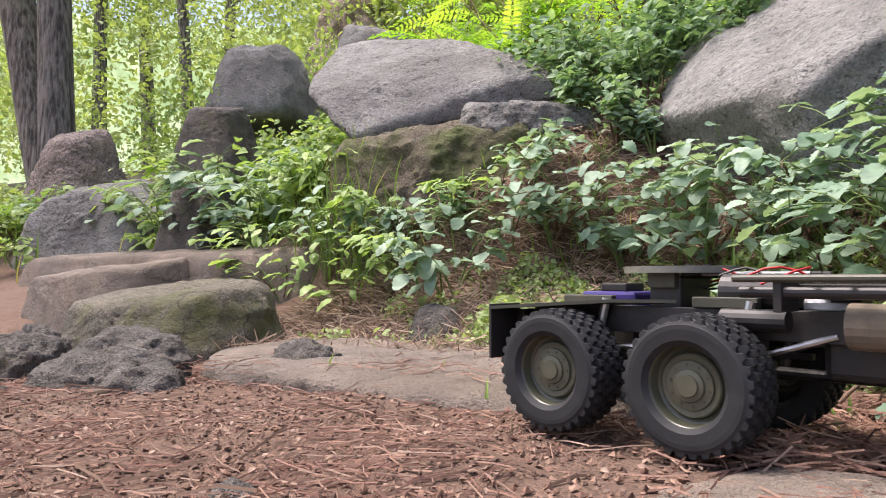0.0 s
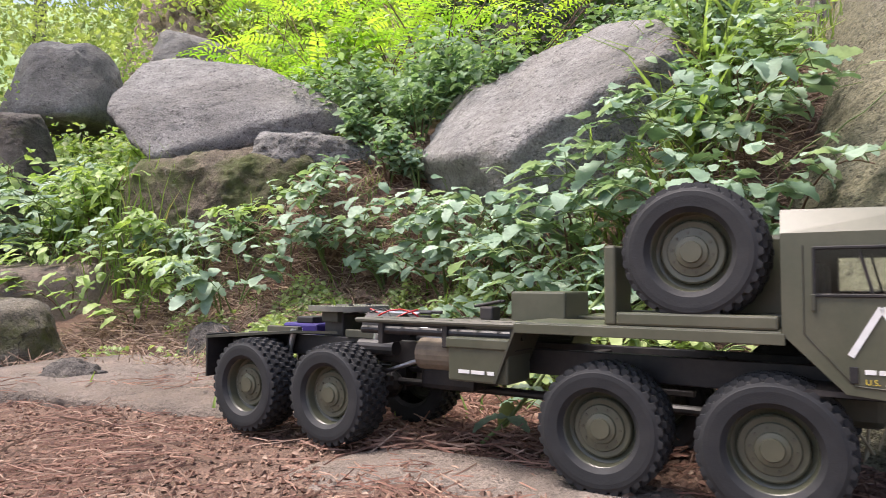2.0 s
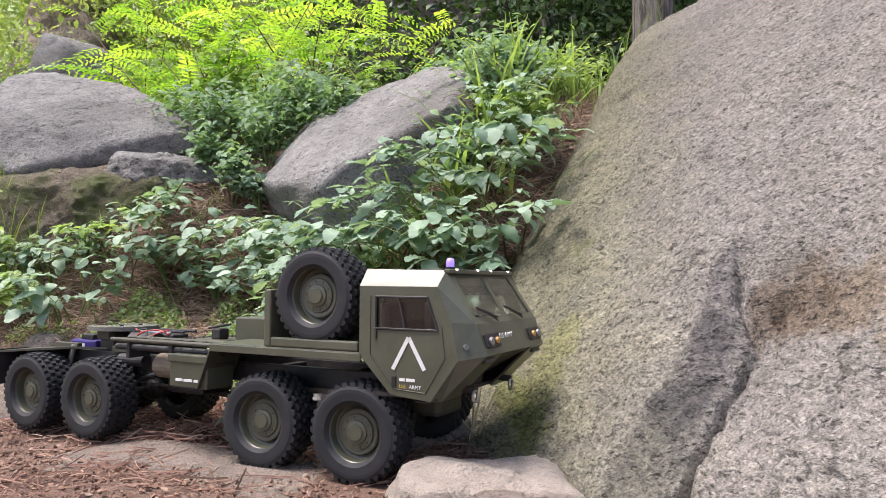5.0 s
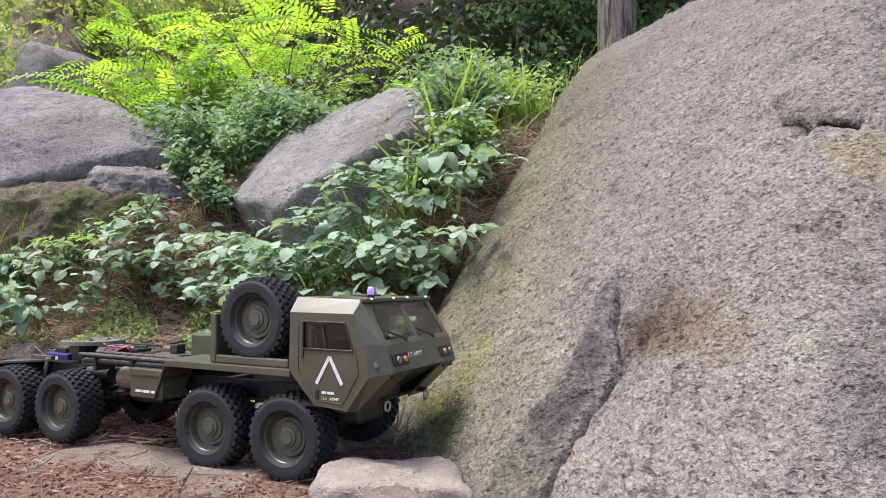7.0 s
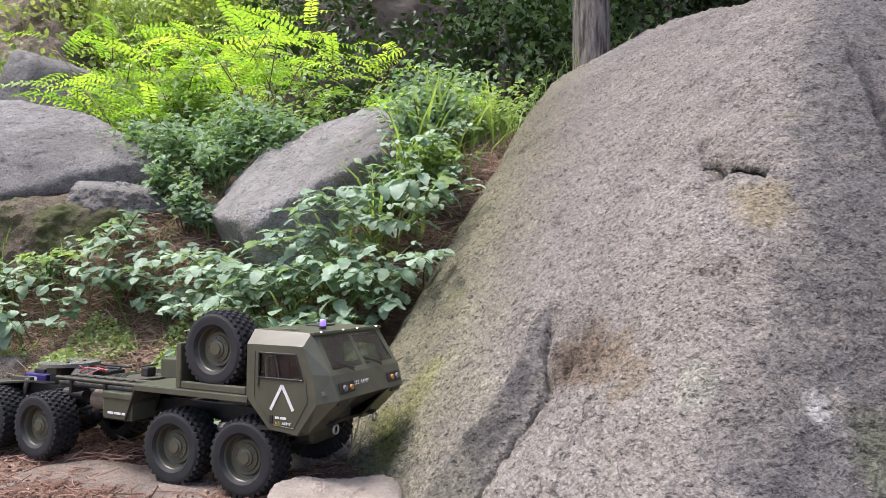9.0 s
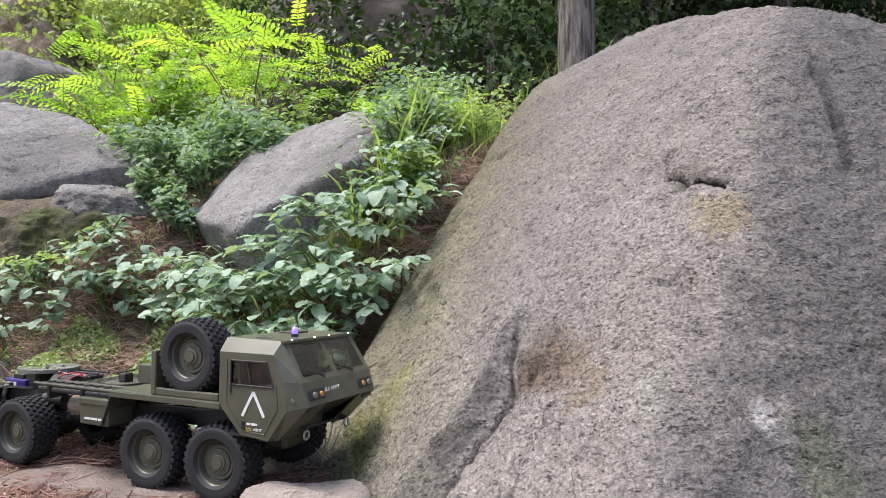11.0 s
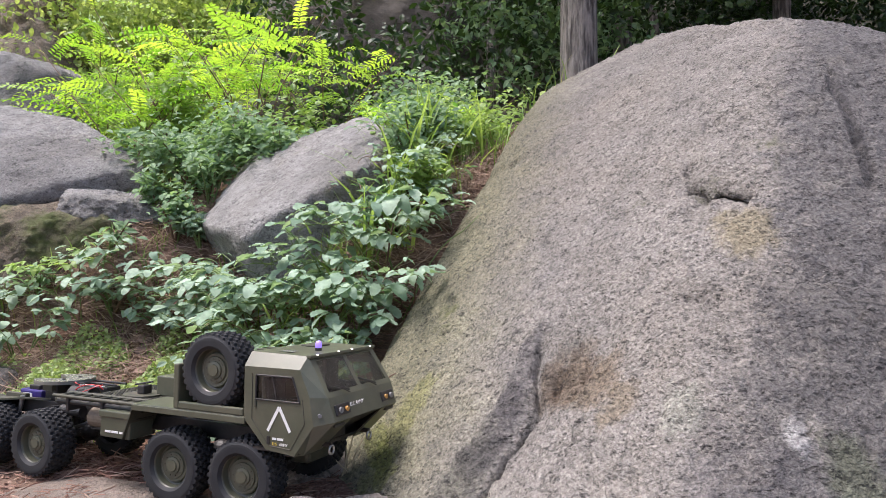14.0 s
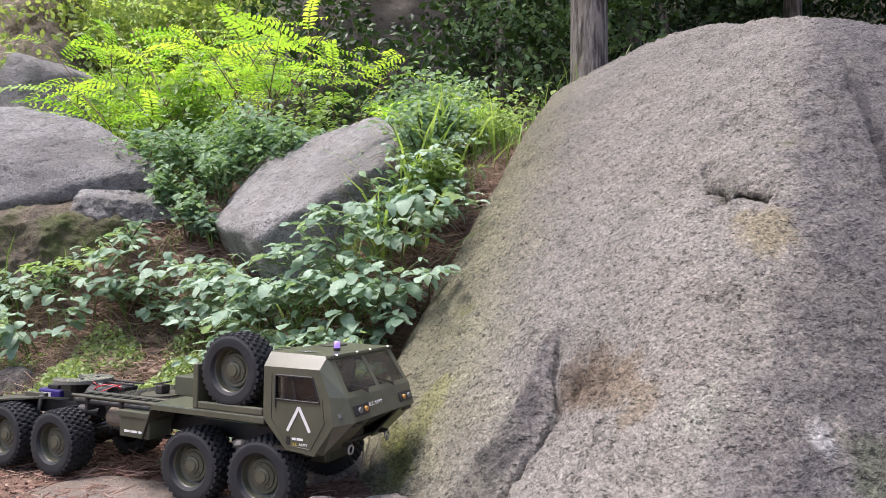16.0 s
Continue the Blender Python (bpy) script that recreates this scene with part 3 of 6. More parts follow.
def rock_relief(x, y):
    """The slanting strip and its cleft, the hollow at its top, the lips, the cracks and the holes."""
    z = np.zeros_like(x)
    wx, wy = x + 0.003 * np.sin(70 * y + 30 * x) + 0.0015 * np.sin(190 * y), y + 0.003 * np.sin(60 * x) + 0.0015 * np.sin(170 * x)
    s, k = cleft_side(wx, wy)
    past = np.exp(-(np.maximum(y - 0.44, 0) / 0.012) ** 2)
    deep = np.interp(k, [0, 0.12, 0.25, 0.6, 1.0], [0.014, 0.040, 0.042, 0.034, 0.03]) * past
    width = np.interp(k, [0, 0.2, 0.6, 1.0], [0.025, 0.05, 0.075, 0.085])
    strip = np.clip(1 + s / width, 0, 1)
    heal = np.interp(k, [0, 0.2, 0.35, 1.0], [0.075, 0.075, 0.05, 0.035])
    z -= deep * np.where(s <= 0, strip ** 1.2, np.exp(-s / heal))
    z -= np.interp(k, [0, 0.25, 1.0], [0.012, 0.026, 0.034]) * past * np.exp(-(s / 0.0044) ** 2)
    for hx, hy, r, dep in ((0.812, 0.365, 0.020, 0.016), (0.826, 0.325, 0.018, 0.010)):
        z -= dep * np.exp(-(np.hypot(wx - hx, wy - hy) / r) ** 2)
    # broken steps: sheer on the left of the line, healing to the right over a length
    for a, b, dep, heal in (((1.040, 0.492), (1.054, 0.458), 0.020, 0.030), ((1.054, 0.458), (1.094, 0.410), 0.032, 0.040), ((0.772, 1.24), (0.83, 1.14), 0.016, 0.02), ((0.83, 1.14), (0.885, 1.08), 0.014, 0.02), ((0.945, 0.318), (0.99, 0.276), 0.009, 0.02), ((0.99, 0.276), (1.04, 0.250), 0.006, 0.02),
                            ((1.22, 1.22), (1.27, 0.97), 0.020, 0.03), ((1.0, 0.530), (1.046, 0.516), 0.008, 0.012)):
        s, e = seg_step(x + 0.002 * np.sin(70 * y + 40 * x), y + 0.002 * np.sin(60 * x), a, b)
        z -= dep * np.exp(-(e / 0.012) ** 2) * np.where(s > 0, np.exp(-s / heal), np.exp(-(s / 0.004) ** 2))
    # narrow cracks
    for a, b, dep, r in (((1.225, 1.21), (1.265, 0.98), 0.02, 0.006), ((1.31, 0.58), (1.285, 0.46), 0.016, 0.006), ((1.285, 0.46), (1.262, 0.39), 0.014, 0.006), ((1.150, 0.24), (1.185, 0.15), 0.012, 0.006)):
        d, k = seg_dist(x + 0.006 * np.sin(70 * y + 40 * x), y + 0.006 * np.sin(60 * x), a, b)
        z -= dep * np.exp(-(d / r) ** 2) * (0.5 + 0.5 * np.sin(37 * k + 20 * a[0]) ** 2)
    for hx, hy, r, dep in ((1.115, 0.590, 0.011, 0.05), (1.054, 0.528, 0.009, 0.05), (0.808, 0.372, 0.006, 0.022), (0.822, 0.350, 0.006, 0.020), (0.838, 0.336, 0.005, 0.016), (0.818, 0.322, 0.005, 0.014), (0.850, 0.345, 0.005, 0.014), (0.800, 0.350, 0.004, 0.014), (0.835, 0.368, 0.005, 0.014)):
        z -= dep * np.exp(-(np.hypot(x - hx, y - hy) / r) ** 2)
    return z


rx = axis([(0.34, 0.65, 0.0055), (0.65, 0.86, 0.003), (0.86, 1.03, 0.0055), (1.03, 1.095, 0.0025), (1.095, 1.5, 0.0055), (1.5, 2.62, 0.02)])
ry = axis([(-0.75, 0.0, 0.015), (0.0, 0.20, 0.0055), (0.20, 0.48, 0.003), (0.48, 1.3, 0.0055), (1.3, 2.75, 0.012)])
RX, RY = np.meshgrid(rx, ry)
RZ = rock_height(RX, RY) + rock_relief(RX, RY)
low = land(RX, RY) - 0.12
lump = np.zeros_like(RX)
near = RZ > low
lump[near] = [0.014 * noise.fractal(Vector((a * 3.5, b * 3.5, c * 3.5)), 1.0, 2.0, 5) + 0.0065 * noise.fractal(Vector((a * 24, b * 34, c * 50)), 0.5, 2.1, 4) + 0.0035 * noise.noise(Vector((a * 95, b * 105, c * 130)))
              for a, b, c in zip(RX[near], RY[near], RZ[near])]
RZ = np.where(near, RZ + lump, low)
# undercuts: below each lip the stone runs back under it
for a, b, out in (((1.040, 0.492), (1.054, 0.458), 0.010), ((1.054, 0.458), (1.094, 0.410), 0.018), ((0.955, 0.303), (0.985, 0.280), 0.005)):
    s, e = seg_step(RX + 0.002 * np.sin(70 * RY + 40 * RX), RY + 0.002 * np.sin(60 * RX), a, b)
    ln = math.hypot(b[0] - a[0], b[1] - a[1])
    k = -out * np.where(s > 0, np.exp(-(s / 0.009) ** 2), 0) * np.exp(-(e / 0.006) ** 2)
    RX = RX + k * (b[1] - a[1]) / ln
    RY = RY - k * (b[0] - a[0]) / ln
keep = near.copy()
keep[:-1] |= near[1:]; keep[1:] |= near[:-1]; keep[:, :-1] |= near[:, 1:]; keep[:, 1:] |= near[:, :-1]
nid = -np.ones(RX.shape, int)
nid[keep] = np.arange(keep.sum())
q = np.stack([nid[:-1, :-1], nid[:-1, 1:], nid[1:, 1:], nid[1:, :-1]], -1).reshape(-1, 4)
q = q[(q >= 0).all(1)]
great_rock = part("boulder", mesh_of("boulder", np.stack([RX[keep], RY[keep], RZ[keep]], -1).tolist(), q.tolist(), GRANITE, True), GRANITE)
tagged(great_rock, "large pale granite boulder with a pitted sloping face", "boulder")

boulder("boulder", "broad grey boulder overhanging the bank above ferns", GREY_STONE, (-0.897, 2.133, 0.805),
        [(0.069, -0.596, 0.80, 0.132), (0.068, -0.496, 0.865, 0.153), (-0.892, -0.364, 0.267, 0.41), (0.131, 0.211, -0.969, 0.13), (0.315, -0.908, -0.277, 0.375), (0.811, -0.195, 0.552, 0.374), (0.852, 0.169, 0.495, 0.318), (0.671, 0.673, 0.312, 0.149),
         (0.349, 0.899, 0.264, 0.10), (0.176, 0.351, -0.92, 0.13), (-0.702, 0.712, -0.013, 0.334), (-0.692, -0.191, -0.696, 0.30), (0.043, -0.823, 0.566, 0.20)],
        soft=170, level=6, rough=0.014, freq=4.2, seed=1.0, fine=0.5, category="boulder", facets=22, bite=0.03, beds=0.012, bed_dir=(0.25, -0.3, 0.9))
WEDGE_AT = (0.28, 1.72, 0.50)
WEDGE = [(-0.41, -0.458, 0.789, 0.274), (-0.1, 0.25, 0.96, 0.375), (0.05, -1, -0.30, 0.45), (-0.8, -0.35, -0.5, 0.34), (-1, 0, 0.1, 0.42), (0.7, 0, 0.7, 0.35), (1, -0.1, 0.12, 0.27), (0, 1, 0.3, 0.4), (0, 0, -1, 0.3)]
boulder("boulder", "grey wedge-shaped boulder leaning out of the bank", GREY_STONE, WEDGE_AT, WEDGE,
        soft=130, level=6, rough=0.014, freq=4.4, seed=2.0, fine=0.4, category="boulder", facets=34, bite=0.06, beds=0.010, bed_dir=(-0.55, -0.3, 0.75))

boulder("rock", "broken slab of grey rock under the boulder's lip", GREY_STONE, (-0.50, 1.86, 0.598), slab_planes(0.17, 0.16, 0.05, (0.12, -0.2), 0.06), soft=160, level=6, rough=0.022, freq=7, seed=2.2, turn=12, fine=0.6)
boulder("rock", "mossy earth-caked stone under the overhanging boulder", EARTHY, (-0.72, 1.84, 0.40), slab_planes(0.40, 0.20, 0.20, (0.0, -0.3)), soft=60, level=6, rough=0.020, freq=9, seed=2.5, fine=0.8)
boulder("boulder", "mossy rounded stone lying like a step across the path", MOSSY, (-1.13, 1.16, 0.05), slab_planes(0.26, 0.15, 0.105, (-0.03, -0.16)), soft=90, level=6, rough=0.012, freq=7, seed=3.0, fine=0.6, turn=-12)
boulder("rock", "flat grey ledge of rock behind the mossy stone", SLAB_STONE, (-1.58, 1.42, 0.11), slab_planes(0.32, 0.15, 0.11, (-0.03, -0.15)), soft=170, level=6, rough=0.011, freq=6, seed=4.0, turn=-18)
boulder("rock", "long flat grey rock ledge crossing the path", SLAB_STONE, (-1.72, 1.72, 0.17), slab_planes(0.72, 0.22, 0.11, (0.02, -0.10)), soft=170, level=6, rough=0.011, freq=6, seed=5.0, turn=-14)
boulder("boulder", "smooth grey saddle-backed boulder beside the path", GREY_STONE, (-2.30, 2.05, 0.41), [(-0.2, -0.3, 1, 0.17), (0.55, -0.1, 1, 0.15), (0, -1, 0.2, 0.18), (1, -0.1, 0.3, 0.30), (-1, 0, 0.3, 0.24), (0, 1, 0.2, 0.3), (0, 0, -1, 0.3)], soft=70, level=6, rough=0.018, freq=4, seed=6.0, category="boulder")
boulder("boulder", "rounded pale boulder among undergrowth", PINK_STONE, (-3.20, 2.65, 0.74), slab_planes(0.19, 0.20, 0.24, (0.1, -0.3)), soft=40, level=6, rough=0.025, freq=3.5, seed=7.0, category="boulder")
boulder("boulder", "dark blocky boulder with a flat grey face", DARK_STONE, (-1.92, 2.24, 0.76), slab_planes(0.13, 0.12, 0.13, (0.15, -0.25), 0.22), soft=200, level=6, rough=0.010, freq=5, seed=8.0, category="boulder")
boulder("rock", "dark mossy stone half hidden by leaves", DARK_STONE, (-1.58, 1.76, 0.40), slab_planes(0.10, 0.08, 0.09, (0.2, -0.2), 0.16), soft=160, level=5, rough=0.012, freq=5, seed=9.0)
boulder("boulder", "large domed grey boulder behind the bank", GREY_STONE, (-2.84, 3.75, 1.40), slab_planes(0.30, 0.30, 0.34, (0.05, -0.2)), soft=18, level=5, rough=0.03, freq=3, seed=10.0, category="boulder")
boulder("boulder", "small grey boulder behind the overhanging rock", GREY_STONE, (-2.0, 3.9, 1.45), slab_planes(0.30, 0.3, 0.30, (0.3, -0.2)), soft=40, level=5, rough=0.025, freq=3.5, seed=11.0, category="boulder")
for i, (x, y, z, hx, hy, hz, tn) in enumerate([(-0.86, 0.80, 0.03, 0.10, 0.06, 0.055, -10), (-0.80, 0.70, 0.02, 0.11, 0.05, 0.04, 8), (-1.10, 0.80, 0.03, 0.07, 0.05, 0.05, 0), (-1.33, 1.0, 0.03, 0.05, 0.04, 0.045, 20), (-0.62, 0.92, 0.02, 0.07, 0.04, 0.035, -20)]):
    boulder("rock", "rough dark stone with lichen half sunk in needles", DARK_STONE, (x, y, z), slab_planes(hx, hy, hz, (0.1, -0.2), 0.08), soft=60, level=5, rough=0.018, freq=14, seed=12.0 + i, turn=tn, group="stones beside the path", fine=0.9)
boulder("rock", "flat worn stone slab level with the soil", SLAB_STONE, (-0.43, 0.93, 0.0), slab_planes(0.40, 0.18, 0.052, (0.03, -0.04), 0.1), soft=90, level=6, rough=0.012, freq=9, seed=20.0, turn=-14, category="stone slab")
boulder("rock", "flat worn stone slab under the truck", SLAB_STONE, (0.13, 0.40, -0.008), slab_planes(0.205, 0.14, 0.037, (0.0, -0.04), 0.1), soft=50, level=6, rough=0.007, freq=8, seed=21.0, turn=-20, category="stone slab")
boulder("rock", "pale angular stone wedged against the boulder's foot", PALE_STONE, (0.412, 0.590, 0.030), [(-0.369, -0.264, 1, 0.028), (-0.7, -0.35, 0.8, 0.042), (-0.25, -0.75, 0.7, 0.060), (1, 0.25, 0.05, 0.060), (0.6, 0.2, 0.8, 0.062), (-1, -0.3, 0.2, 0.062), (-0.2, -1, 0.1, 0.082), (0.5, -1, -0.1, 0.072), (0.3, 1, 0.2, 0.078), (0, 0, -1, 0.05)], soft=330, level=5, rough=0.007, freq=22, seed=22.0, fine=0.8, facets=20)
boulder("rock", "flat pale stone block lying before the boulder", PALE_STONE, (0.495, 0.315, 0.021), [(0.05, -0.1, 1, 0.034), (0.5, -0.3, 1, 0.062), (-1, -0.1, 0.3, 0.082), (1, 0.2, 0.2, 0.088), (0.1, -1, 0.1, 0.050), (-0.2, 1, 0.2, 0.050), (-0.6, -0.7, 0.2, 0.080), (0, 0, -1, 0.05)], soft=260, level=5, rough=0.006, freq=20, seed=23.0, turn=5, fine=0.8)
boulder("rock", "small rough grey stone at the edge of the path", DARK_STONE, (-0.52, 1.22, 0.07), slab_planes(0.055, 0.05, 0.05, (0.1, -0.2), 0.06), soft=60, level=4, rough=0.010, freq=18, seed=24.0)
for i, (x, y, r) in enumerate([(-0.13, 1.02, 0.018), (0.02, 0.42, 0.012), (0.535, 0.50, 0.016), (0.50, 0.47, 0.010), (-0.33, 0.40, 0.02), (-0.17, 0.33, 0.014), (-0.9, 0.62, 0.02), (0.12, 0.08, 0.05), (0.52, 0.22, 0.05)]):
    boulder("stone", "small loose stone on the soil", DARK_STONE if i in (4, 5, 6) else SLAB_STONE, (x, y, ground_z(x, y)), slab_planes(r, r * 0.8, r * 0.6, (0.1, -0.1), r), soft=120, level=3, rough=r * 0.2, freq=40, seed=30.0 + i, turn=i * 40, category="stone", group="loose stones on the path")
# far rock faces on the hillside
boulder("boulder", "big dark rock face shaded by trees", DARK_STONE, (-0.10, 5.8, 2.2), slab_planes(1.0, 0.6, 1.0, (0.2, -0.2), 1.5), soft=12, level=5, rough=0.12, freq=1.2, seed=40.0, category="boulder")
boulder("boulder", "pinkish-grey rock outcrop lit by the sun", PINK_STONE, (-3.75, 6.7, 2.75), slab_planes(0.50, 0.5, 0.75, (0.1, -0.3), 1.8), soft=10, level=5, rough=0.15, freq=1.0, seed=41.0, category="boulder")


# ---- the model truck: x ahead, y to its left, ground at z = 0 ----
TRUCK = pose(0.400, 0.460, 0.026, -0.6, 0.7, -24.5)
truck = thing("model_truck", "olive-green eight-wheeled model army truck standing on flat stones", "model truck")
truck.matrix_basis = TRUCK
AXLES = (0.0, -0.130, -0.434, -0.565)
R, W = 0.0545, 0.047


def tyre_mesh():
    """Tyre as one skin: a rounded carcass whose tread steps up into staggered blocks and shoulder lugs."""
    h = W / 2
    side = [(0.030, 0.80), (0.034, 0.98), (0.042, 1.0), (0.0455, 0.99), (0.0462, 0.97)]
    rows = [(0.94, 0.70, 0.0485, 0), (0.64, 0.36, 0.0502, 2), (0.30, 0.03, 0.0504, 0), (-0.03, -0.30, 0.0504, 2), (-0.36, -0.64, 0.0502, 0), (-0.70, -0.94, 0.0485, 2)]
    n, step = 32, 5
    rings = []
    bm = bmesh.new()
    for i in range(n * step):
        a = 2 * math.pi * i / (n * step)
        prof = [(r, y * h) for r, y in side]
        for y0, y1, base, off in rows:
            up = 0.0030 if (i + off) % step in (0, 1, 2) else 0.0
            prof += [(base - 0.0006, y0 * h), (base + up, (y0 - 0.02) * h), (base + up, (y1 + 0.02) * h), (base - 0.0006, y1 * h)]
        prof += [(r, -y * h) for r, y in reversed(side)]
        sk = 0.010
        rings.append([bm.verts.new((r * math.cos(a + sk * math.sin(9 * y / h)), y, r * math.sin(a + sk * math.sin(9 * y / h)))) for r, y in prof])
    for i in range(len(rings)):
        p, q = rings[i], rings[(i + 1) % len(rings)]
        for k in range(len(p) - 1):
            bm.faces.new((p[k], p[k + 1], q[k + 1], q[k]))
    me = bpy.data.meshes.new("tyre")
    bmesh.ops.recalc_face_normals(bm, faces=bm.faces)
    bm.to_mesh(me)
    bm.free()
    me.materials.append(TYRE)
    return me


def rim_mesh():
    """Dished steel rim, its outer side towards -y."""
    h = W / 2
    bm = lathe([(0.0315, -h * 0.86), (0.0330, -h * 0.92), (0.0330, -h * 0.80), (0.0300, -h * 0.66), (0.0285, -h * 0.30), (0.0245, -h * 0.20), (0.0240, -h * 0.40), (0.0228, -h * 0.44), (0.0190, -h * 0.42), (0.0182, -h * 0.50), (0.0125, -h * 0.52), (0.0118, -h * 0.60), (0.0085, -h * 0.63), (0.0078, -h * 0.70), (0.0, -h * 0.71)], 40)
    me = bpy.data.meshes.new("rim")
    bmesh.ops.recalc_face_normals(bm, faces=bm.faces)
    bm.to_mesh(me)
    bm.free()
    me.materials.append(PAINT)
    me.shade_smooth()
    me.set_sharp_from_angle(angle=radians(28))
    return me


def nut_mesh():
    bm = cyl((0, -W * 0.20, 0), (0, -W * 0.268, 0), 0.0012, 6)
    me = bpy.data.meshes.new("wheel_nut")
    bm.to_mesh(me)
    bm.free()
    me.materials.append(PAINT_DARK)
    return me


TYRE_ME, RIM_ME, NUT_ME = tyre_mesh(), rim_mesh(), nut_mesh()


def wheel(x, y, z, flip, name="wheel", steer=0.0):
    w = part(name, TYRE_ME, None, truck, "black block-tread tyre with an olive rim")
    w.matrix_basis = pose(x, y, z, 0, random.uniform(0, 90), 180 + steer if flip else steer) @ Matrix.Diagonal((1.03, 1.0, 1.03, 1))
    part("rim", RIM_ME, None, w, "dished olive-green rim")
    for i in range(10):
        a = 2 * math.pi * i / 10
        part("wheel_nut", NUT_ME, None, w).location = (0.0154 * math.cos(a), 0, 0.0154 * math.sin(a))
    return w


for i, ax in enumerate(AXLES):
    st = 4.0 if i == 0 else (2.5 if i == 1 else 0)
    wheel(ax, -0.100 + W / 2, R, False, steer=st)
    lift = 0.018 if i == 0 else 0.0
    wheel(ax, 0.100 - W / 2, R + lift, True, steer=st)
    ax_bm = cyl((ax, -0.07, R), (ax, 0.07, R + lift), 0.006, 12)
    bmesh.ops.create_uvsphere(ax_bm, u_segments=14, v_segments=10, radius=0.017, matrix=Matrix.Translation((ax, 0.012, R)) @ Matrix.Diagonal((1.1, 0.9, 1, 1)))
    add_box(ax_bm, (ax - 0.012, -0.045, R - 0.010), (ax + 0.012, -0.030, R + 0.030), 0.002)
    add_box(ax_bm, (ax - 0.012, 0.030, R - 0.010), (ax + 0.012, 0.045, R + 0.030), 0.002)
    part("axle", ax_bm, BLACK, truck)
    for s in (-1, 1):
        part("leaf_spring", box((ax - 0.045, s * 0.040 - 0.004, R + 0.012), (ax + 0.045, s * 0.040 + 0.004, R + 0.018), 0.001), BLACK, truck)
wheel(-0.054, -0.100 + W / 2, 0.1995, False, "spare_wheel")
for x0, x1 in ((-0.565, -0.434), (-0.434, -0.13), (-0.13, 0.0)):
    part("drive_shaft", cyl((x0, 0.012, R + 0.004), (x1, 0.012, R + 0.004), 0.0045, 10), BLACK, truck)

for s in (-1, 1):
    part("chassis_rail", box((-0.625, s * 0.036 - 0.004, 0.088), (0.085, s * 0.036 + 0.004, 0.112), 0.001), BLACK, truck)
for x in (-0.60, -0.50, -0.37, -0.28, -0.17, -0.06, 0.05):
    part("cross_member", box((x - 0.006, -0.034, 0.092), (x + 0.006, 0.034, 0.108), 0.001), BLACK, truck)

# cab: corner points on its right-hand side, mirrored for the left
SIDE = {"A": (0.010, 0.211), "B": (0.010, 0.139), "C": (0.049, 0.100), "D": (0.096, 0.096), "E": (0.126, 0.138), "F": (0.119, 0.176), "G": (0.103, 0.211)}
MID = (0.07, 0, 0.16)


